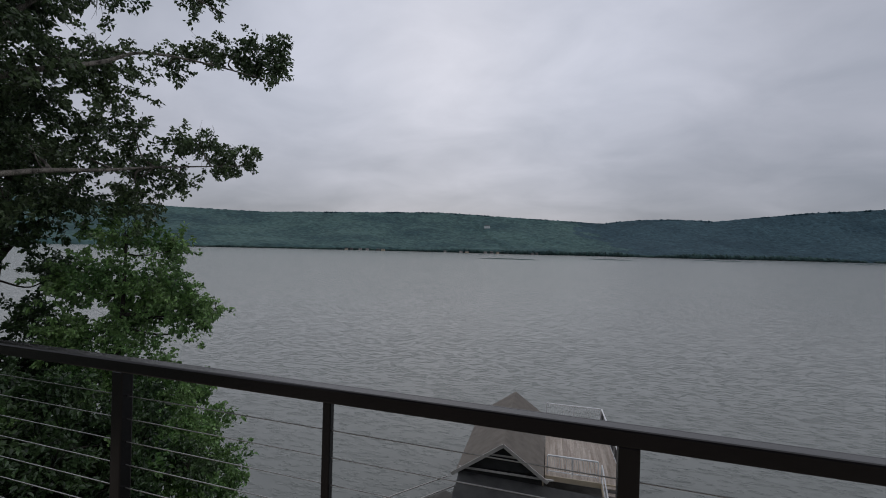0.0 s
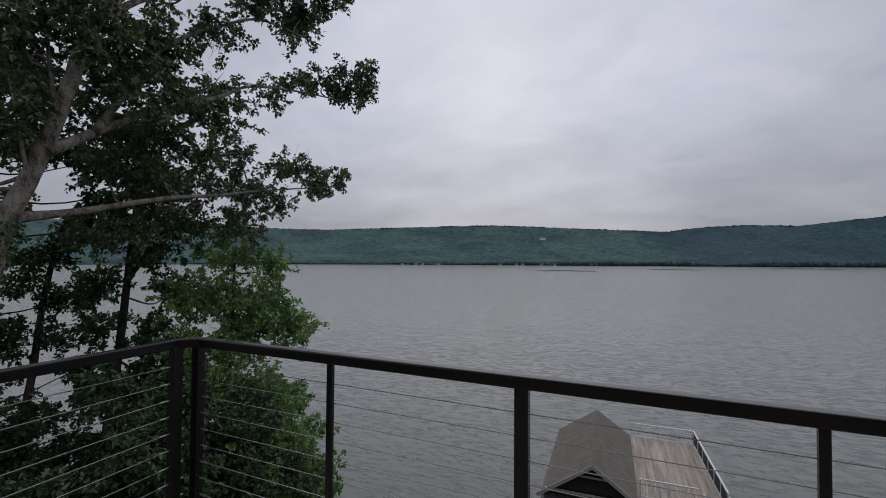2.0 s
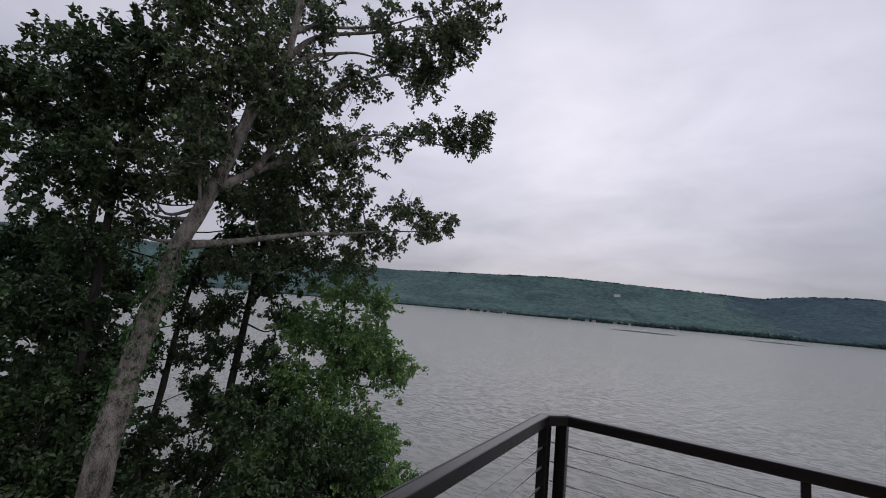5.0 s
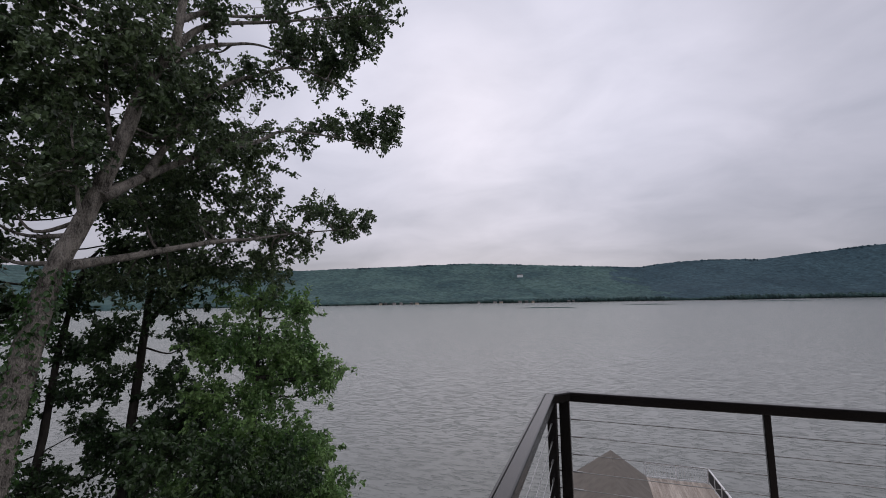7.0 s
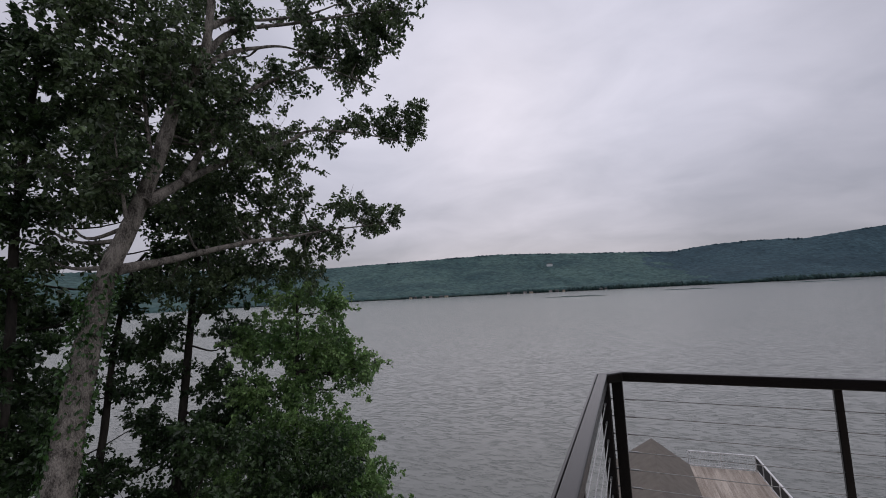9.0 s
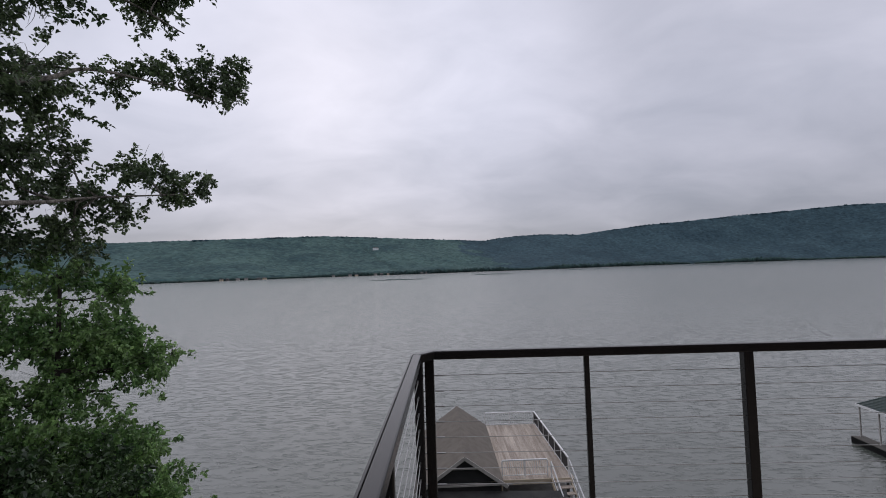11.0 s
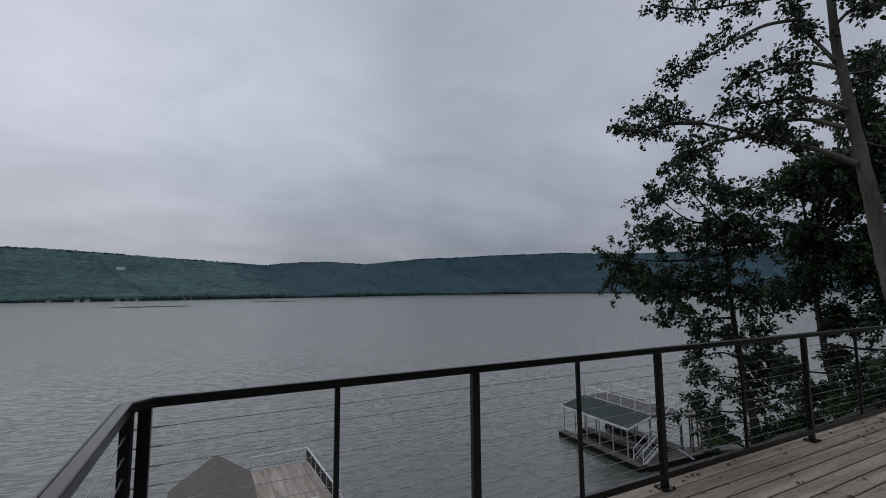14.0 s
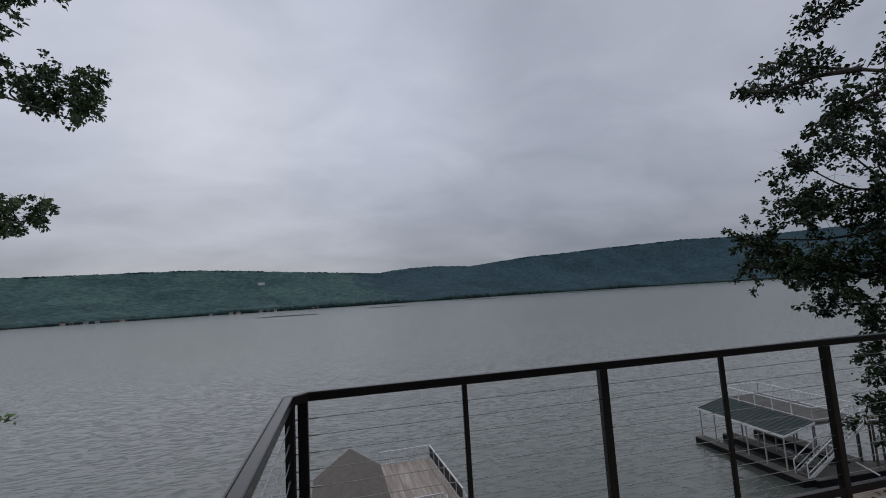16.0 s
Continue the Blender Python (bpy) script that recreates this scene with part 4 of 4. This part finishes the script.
make_tree("understory_tree", "low spreading leafy tree below the railing",
    [(-9.18, 2.87, -5.98), (-9.53, 3.23, -5.23), (-9.75, 3.52, -4.63), (-9.84, 3.72, -4.28)], 0.1, 0.04,
    [],
    [(-11.4, 1.7, -3.0, 0.74), (-11.0, 2.4, -3.3, 0.61), (-11.0, 3.8, -4.3, 0.73), (-10.9, 5.5, -4.9, 0.87), (-9.8, 6.4, -5.7, 1.06), (-10.2, 1.2, -3.5, 0.88), (-9.9, 2.5, -4.2, 1.06), (-9.2, 3.9, -5.1, 1.23), (-8.4, 5.8, -6.1, 1.46)] + [(-9.5, 5.1, -2.0, 0.78), (-9.2, 6.2, -2.7, 0.77), (-8.7, 4.7, -3.2, 0.81), (-8.3, 5.9, -3.9, 0.83), (-8.4, 7.6, -3.8, 0.88), (-7.7, 6.9, -4.8, 0.79), (-9.5, 3.3, -3.6, 0.61), (-9.8, 5.0, -3.9, 0.76), (-9.7, 6.9, -4.0, 0.79), (-8.5, 8.0, -4.3, 0.84), (-9.1, 5.4, -4.6, 0.89), (-8.4, 7.5, -5.2, 0.92), (-7.2, 8.6, -5.1, 0.67)],
    M_BARK_DARK, M_LEAF_DARK, 0.14, seed=17, twigs=46, per_m=36, extra=1, back=(-0.3, 0.2, -0.3))


def tufts(limbs, seed, start=0.2, reach=0.8, r=0.14):
    """Small leaf tufts on side shoots along the outer part of each limb, shorter towards its tip."""
    rng = np.random.default_rng(seed)
    out = []
    for l in limbs:
        p = smooth_path(l, 6)
        for i in range(int(len(p) * start), len(p)):
            d = (p[i] - p[i - 1]).normalized()
            for side in (-1, 1):
                k = reach * (1.1 - 0.7 * i / len(p)) * rng.uniform(0.2, 1.0)
                o = Vector((-d.y, d.x, 0)) * side * k + d * 0.5 * k + Vector((0, 0, rng.uniform(-0.12, 0.42) * k))
                if rng.random() < 0.52:
                    out.append((*(p[i] + o), r * rng.uniform(0.6, 1.15)))
    return out


HICKORY_LIMBS = [[(9.11, 0.59, 3.49), (8.95, 0.95, 3.78), (8.78, 1.31, 4.01), (8.34, 2.06, 4.45), (7.87, 2.72, 4.85), (7.46, 3.24, 5.21)],
    [(8.13, 2.36, 4.64), (7.83, 2.79, 4.73), (7.55, 3.19, 4.70), (7.22, 3.60, 4.83)],
    [(9.04, 0.66, 4.09), (8.83, 1.12, 4.37), (8.66, 1.48, 4.38), (8.56, 1.70, 4.28)],
    [(9.03, 0.62, 4.37), (8.83, 1.05, 4.71), (8.60, 1.52, 4.79), (8.37, 1.95, 4.78)],
    [(8.54, 1.74, 4.27), (8.26, 2.21, 4.23), (8.05, 2.56, 4.11), (7.87, 2.85, 3.94)]]
HICKORY_LIMBS += [[(8.95, 0.67, 5.19), (8.81, 0.90, 5.72), (8.72, 1.03, 6.10), (8.64, 1.10, 6.71)],
    [(8.73, 1.02, 6.06), (8.50, 1.48, 6.12), (8.15, 2.13, 5.88), (7.97, 2.42, 5.79), (7.79, 2.73, 5.52)],
    [(8.95, 0.69, 5.10), (8.80, 1.01, 5.31), (8.61, 1.41, 5.35), (8.38, 1.84, 5.27)],
    [(8.91, 0.65, 5.73), (8.96, 0.45, 5.91), (9.02, 0.23, 6.01)],
    [(8.68, 1.05, 6.49), (8.39, 1.59, 6.63), (7.98, 2.25, 6.79), (7.54, 2.85, 7.13)]]
make_tree("hickory_tree", "grey-barked tree with a long limb reaching over the water", [(9.35, 0.19, -0.09), (9.42, 0.42, 1.45), (9.37, 0.50, 2.24), (9.28, 0.53, 2.96), (9.20, 0.58, 3.78), (9.11, 0.63, 4.73), (8.91, 0.63, 5.74), (8.72, 0.54, 7.4)], 0.165, 0.05,
    HICKORY_LIMBS, tufts(HICKORY_LIMBS, 8) + [(9.1, 0.2, 5.0, 0.22), (9.0, 0.1, 5.8, 0.22), (9.5, 0.1, 3.9, 0.3), (9.5, -0.2, 5.1, 0.36)],
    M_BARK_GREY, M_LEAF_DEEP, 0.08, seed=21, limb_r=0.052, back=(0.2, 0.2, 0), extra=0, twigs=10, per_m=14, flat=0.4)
make_tree("bank_maple", "slender tree with small dark leaves above the shore", [(14.69, 5.40, -3.27), (14.89, 5.60, -2.19), (15.04, 5.89, -0.68), (15.11, 6.06, 1.12), (15.14, 6.12, 3.77)], 0.15, 0.05, [],
    [(13.7, 7.6, 4.9, 0.69), (14.5, 7.1, 5.5, 0.52), (14.6, 6.2, 5.0, 0.88), (14.0, 7.6, 3.6, 1.13), (14.9, 6.3, 3.3, 1.15), (13.4, 8.5, 2.3, 0.87), (13.0, 8.9, 2.8, 0.55), (13.0, 9.0, 1.9, 0.50), (14.2, 7.5, 1.7, 1.20), (15.0, 6.3, 1.5, 1.13), (15.4, 5.4, 3.1, 0.92), (15.4, 4.9, 4.6, 0.75), (14.6, 6.7, -0.0, 0.66), (14.1, 6.5, -1.2, 0.57), (14.1, 7.6, 0.7, 0.49), (14.0, 6.2, -2.5, 0.54), (15.2, 5.8, 0.0, 0.74), (15.5, 5.4, 1.5, 0.87), (13.7, 6.8, -2.1, 0.51), (14.0, 6.7, -0.7, 0.40), (15.7, 5.7, -0.9, 0.62), (14.9, 5.9, -1.6, 0.52)]
    + [(15.4, 5.6, -1.5, 0.50), (15.9, 5.3, -1.1, 0.50), (16.3, 5.1, -1.7, 0.50), (16.0, 5.2, -0.6, 0.50), (15.7, 5.5, -2.2, 0.45), (14.9, 5.7, -0.7, 0.35)],
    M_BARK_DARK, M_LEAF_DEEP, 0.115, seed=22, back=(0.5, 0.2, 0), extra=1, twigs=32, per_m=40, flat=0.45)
make_tree("shade_tree", "dense dark tree at the end of the deck", [(14.06, 3.12, -1.05), (14.12, 3.25, -0.37), (14.19, 3.38, 1.07), (14.13, 3.39, 2.88)], 0.12, 0.05, [],
    [(13.9, 3.4, 4.4, 0.59), (14.1, 2.8, 4.7, 0.65), (14.4, 2.3, 3.9, 0.67), (14.6, 2.0, 2.8, 0.65), (14.2, 3.3, 3.0, 0.83), (14.5, 2.6, 2.2, 0.76), (14.1, 3.7, 1.7, 0.63), (14.4, 2.9, 0.8, 0.45), (14.6, 2.2, 1.0, 0.71), (13.7, 4.0, -0.6, 0.32), (13.9, 3.5, -1.1, 0.39), (14.4, 2.4, -0.3, 0.35), (14.4, 1.8, 4.9, 0.46), (14.2, 3.1, -0.2, 0.32), (14.8, 1.5, 2.1, 0.87), (14.8, 1.5, 0.2, 0.51), (16.1, 2.6, 7.7, 0.55), (15.8, 2.8, 6.8, 0.50), (16.5, 2.5, 6.6, 0.60), (16.1, 2.8, 5.7, 0.60), (15.5, 3.2, 5.2, 0.50), (16.6, 2.6, 5.0, 0.60)]
    + [(14.9, 3.5, 4.9, 0.40), (15.8, 3.1, 4.4, 0.60), (17.2, 2.5, 8.3, 0.50), (15.1, 4.0, 4.7, 0.40)],
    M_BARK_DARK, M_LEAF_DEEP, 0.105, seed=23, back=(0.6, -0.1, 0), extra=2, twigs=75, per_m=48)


def shrub(label, spots, leaf, size, seed, twigs=60):
    rng = np.random.default_rng(seed)
    s = thing("shrub", label, "shrub", group="bank shrubs")
    for x, y, z, r in spots:
        bm = bmesh.new()
        g = ground_z(x, y)
        for k in range(6):
            e = Vector((x, y, z)) + Vector(rng.normal(size=3)) * r * 0.5
            limb(bm, smooth_path([(x, y, g - 0.05), Vector((x, y, g)).lerp(e, 0.5) + Vector(rng.normal(size=3)) * 0.08, e], 3), 0.014, 0.004, 5, 0, seed)
        part("stem", bm, M_BARK_DARK, s)
    crown(s, spots, leaf, size, rng, twigs)
    return s


SHRUBS = [(13.6, 2.8, -1.2, 0.42), (13.9, 2.5, -0.6, 0.42), (12.5, 1.7, -0.7, 0.36), (13.6, 1.9, -0.2, 0.42), (12.7, 1.3, -0.4, 0.42), (13.0, 2.2, -1.1, 0.4), (14.4, 3.4, -1.4, 0.42), (14.1, 4.9, -2.7, 0.42), (14.5, 4.7, -2.5, 0.42), (14.9, 4.4, -2.3, 0.42), (15.3, 4.2, -2.1, 0.42)]
for k, sp in enumerate(SHRUBS):
    shrub("low green shrub on the bank beyond the railing", [sp], M_LEAF_DARK if k % 3 == 0 else M_LEAF_DEEP, 0.11, 40 + k, 150)
for k, (x, y, r) in enumerate([(38.4, 21.4, 0.8), (40.6, 22.6, 1.0), (43.0, 24.0, 1.4), (38.2, 23.1, 0.7), (42.2, 22.2, 0.8)]):
    shrub("dense green brush above the shore", [(x, y, ground_z(x, y) + r * 0.6, r)], M_LEAF_DARK if k % 2 else M_LEAF_DEEP, 0.2, 60 + k, 40)


def ivy():
    rng = np.random.default_rng(5)
    pts = smooth_path([(-10.09, 2.15, -2.06), (-10.34, 2.40, -1.01), (-10.57, 2.72, 0.41), (-10.67, 2.92, 1.39), (-10.65, 3.13, 2.26)], 40)
    cs, ns, ax = [], [], []
    for p in pts:
        for k in range(16):
            a = rng.uniform(0, 2 * math.pi)
            o = Vector((math.cos(a), math.sin(a), 0))
            if rng.random() < 0.45 + 0.4 * noise.noise((p.z * 2, a, 0)):
                cs.append(p + o * (0.25 + rng.uniform(0, 0.12)) + Vector((0, 0, rng.uniform(-0.05, 0.05))))
                ns.append(o + Vector(rng.normal(size=3)) * 0.4)
                ax.append((Vector((0, 0, -1)) + Vector(rng.normal(size=3)) * 0.6 + o * 0.4).normalized())
    me = leaf_mesh("ivy", np.array(cs), np.array(ns), np.array(ax), 0.11, M_LEAF_IVY, rng)
    ob = new("ivy", me)
    ob.parent = oak
    tagged(ob, "green ivy climbing the trunk")


ivy()


# ---- across the lake ----
def far_house(x, y, z, w, d, h, material):
    b = thing("far_house", "small pale house among the far trees", "house", pose(x, y, z), group="houses across the lake")
    part("wall", boxed((-w / 2, -d / 2, -3), (w / 2, d / 2, h), 0.02), material, b)
    bm = bmesh.new()
    vs = [bm.verts.new((-w / 2 - 0.4, -d / 2 - 0.4, h)), bm.verts.new((w / 2 + 0.4, -d / 2 - 0.4, h)), bm.verts.new((w / 2 + 0.4, d / 2 + 0.4, h)), bm.verts.new((-w / 2 - 0.4, d / 2 + 0.4, h)), bm.verts.new((-w / 2, 0, h + d * 0.3)), bm.verts.new((w / 2, 0, h + d * 0.3))]
    for f in ((0, 1, 5, 4), (2, 3, 4, 5), (1, 2, 5), (3, 0, 4), (3, 2, 1, 0)):
        bm.faces.new([vs[i] for i in f])
    part("roof", bm, M_PORCH, b)
    for k in range(max(2, int(w / 4))):
        x0 = -w / 2 + (k + 0.5) * w / max(2, int(w / 4))
        part("window", boxed((x0 - 0.7, -d / 2 - 0.06, 1.0), (x0 + 0.7, -d / 2 - 0.01, 2.4)), M_NEARBLACK, b)


def at_dir(u, dist, z):
    a = math.atan(u)
    return dist * math.sin(a), dist * math.cos(a), z


hx, hy, hz = at_dir(-0.188, 1640, 1.5 + 0.0486 * 1640)
far_house(hx, hy, hz, 20, 10, 5, M_WHITE)
rh = random.Random(9)
for u in [-0.56, -0.545, -0.52, -0.50, -0.47, -0.455, -0.29, -0.25, -0.235, -0.19, -0.175, -0.16, -0.08, -0.07]:
    dd = float(np.interp(u, SHORE_U, SHORE_D)) - 22
    x, y, z = at_dir(u, dd, WATER + 1.2)
    far_house(x, y, z, rh.uniform(5, 9), 6, rh.uniform(2.2, 3.2), rh.choice([M_TRIM, M_CREAM, M_PORCH, M_PORCH]))


def islet(u, dist, w):
    x, y, z = at_dir(u, dist, WATER)
    bm = bmesh.new()
    n = 40
    prof = []
    for i in range(n):
        t = i / (n - 1)
        xx = -w / 2 + w * t
        h = 0.25 + 1.3 * math.sin(math.pi * t) ** 0.5 * (0.5 + abs(noise.noise((xx * 0.15, u * 9, 0))))
        prof.append([bm.verts.new((xx, -6, -0.4)), bm.verts.new((xx, -1.5, h)), bm.verts.new((xx, 1.5, h)), bm.verts.new((xx, 6, -0.4))])
    for a, b in zip(prof, prof[1:]):
        for j in range(3):
            bm.faces.new((a[j], b[j], b[j + 1], a[j + 1]))
    ob = part("islet", bm, M_SHORE, None)
    ob.matrix_world = pose(x, y, z, 0, 0, -math.degrees(math.atan(u)))
    tagged(ob, "low dark scrubby islet near the far shore", "islet", "islets")


islet(-0.135, 600, 80)
islet(0.085, 800, 80)
islet(0.30, 1150, 120)
islet(0.62, 1500, 220)


def far_woods():
    """Tree crowns along the far shore and on the skyline, too small to pick apart."""
    rng = random.Random(31)
    ico = bmesh.new()
    bmesh.ops.create_icosphere(ico, subdivisions=1, radius=1)
    base = [v.co.copy() for v in ico.verts]
    tris = [[v.index for v in f.verts] for f in ico.faces]
    ico.free()
    verts, faces = [], []

    def blob(x, y, z, r, h):
        k = len(verts)
        for c in base:
            q = 1 + rng.uniform(-0.25, 0.25)
            verts.append((x + c.x * r * q, y + c.y * r * q, z + h * (0.5 + 0.5 * c.z * q)))
        faces.extend([[k + i for i in t] for t in tris])

    for _ in range(2600):
        u = math.tan(rng.uniform(-0.95, 1.05))
        thick = 0.5 + 0.5 * noise.noise((math.atan(u) * 9, 4, 0))
        dd = float(np.interp(u, SHORE_U, SHORE_D)) - rng.uniform(0, 14)
        if thick < 0.28:
            continue
        s = dd / 1300
        x, y, z = at_dir(u, dd, WATER)
        blob(x, y, z, rng.uniform(3, 6) * s, rng.uniform(0.45, 1) * float(np.interp(u, [-0.36, -0.3, 0.3, 0.9], [13, 25, 25, 11])) * thick * s)
    crest_from = len(faces)
    for _ in range(190):
        u = rng.choice([rng.uniform(-0.75, 1.2), rng.uniform(-0.75, 1.2), rng.uniform(0.5, 0.75)])
        dd = float(np.interp(u, SHORE_U, SHORE_D)) + 760
        x, y, z = at_dir(u, dd, 1.5 + float(np.interp(u, CREST_U, CREST_S)) * dd - 7)
        if noise.noise((u * 16, 2, 0)) > -0.05:
            blob(x, y, z, rng.uniform(3, 6), rng.uniform(6, 9 if u < -0.18 else 12))
    for _ in range(1500):
        u = rng.uniform(-0.8, 1.25)
        if noise.noise((u * 22, 5, 0)) < 0.02:
            continue
        a = math.atan(u)
        d0 = float(np.interp(u, SHORE_U, SHORE_D)) + 30 * noise.noise((a * 14, 0, 3))
        depth = 750 + 250 * noise.noise((a * 3, 1, 0))
        x, y, z = at_dir(u, d0 + depth + rng.uniform(-12, 6), 1.5 + float(np.interp(u, CREST_U, CREST_S)) * (d0 + depth) - 7)
        blob(x, y, z, rng.uniform(4, 8), rng.uniform(6, 9.5))
    me = bpy.data.meshes.new("far_woods")
    me.from_pydata(verts, [], faces)
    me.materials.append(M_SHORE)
    me.materials.append(M_HAZY_RIDGE)
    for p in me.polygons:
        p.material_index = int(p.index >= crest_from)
    tagged(new("far_woods", me), "dark trees along the far shore and skyline", "trees", kind="stuff")


far_woods()


def jetty():
    """A plank landing beyond the trees."""
    j = thing("jetty", "brown plank jetty on posts beyond the trees", "jetty", pose(88, 41, 0, 0, 0, 20))
    part("platform", boxed((-5, -2, WATER + 0.5), (5, 2, WATER + 0.7), 0.02), M_UPDECK, j)
    for x in (-4.6, 0, 4.6):
        for y in (-1.8, 1.8):
            part("post", beam(bmesh.new(), (x, y, WATER - 1), (x, y, WATER + 1.6), 0.2, 0.2, up=(0, 1, 0)), M_JOIST, j)


jetty()


# dry leaves on the deck
def litter():
    rng = np.random.default_rng(3)
    n = 70
    c = np.stack([rng.uniform(2.6, 8.8, n), np.where(np.arange(n) < 40, -np.abs(rng.normal(0, 0.5, n)) - 0.02, rng.uniform(-0.05, 0.09, n)), np.full(n, 0.006)], axis=1)
    a = rng.uniform(0, 2 * np.pi, n)
    ax = np.stack([np.cos(a), np.sin(a), np.zeros(n)], axis=1)
    nn = np.stack([rng.normal(0, 0.1, n), rng.normal(0, 0.1, n), np.ones(n)], axis=1)
    ob = new("leaf_litter", leaf_mesh("leaf_litter", c, nn, ax, 0.045, M_LITTER, rng))
    tagged(ob, "scattered dry brown leaves on the deck boards", "leaves", kind="stuff")


litter()


# ---- deck boards, last ----
def boards():
    rng = random.Random(4)
    pitch, gap, th = 0.140, 0.012, 0.034
    shared = {}
    y = DECK_Y1
    while y - pitch > DECK_Y0 + 0.02:
        cuts = [DECK_X0, rng.choice([2.44, 3.66, 4.88]), rng.choice([6.1, 7.32]), DECK_X1]
        for a, b in zip(cuts, cuts[1:]):
            key = round(b - a, 2)
            if key not in shared:
                L = b - a - 0.004
                ob = part("board", boxed((0, -pitch + gap, -th), (L, 0, 0), 0.004), M_DECK, floor)
                shared[key] = ob.data
            else:
                ob = new("board", shared[key])
                ob.parent = floor
            ob.location = (a, y, rng.uniform(-0.002, 0.0))
        y -= pitch


boards()
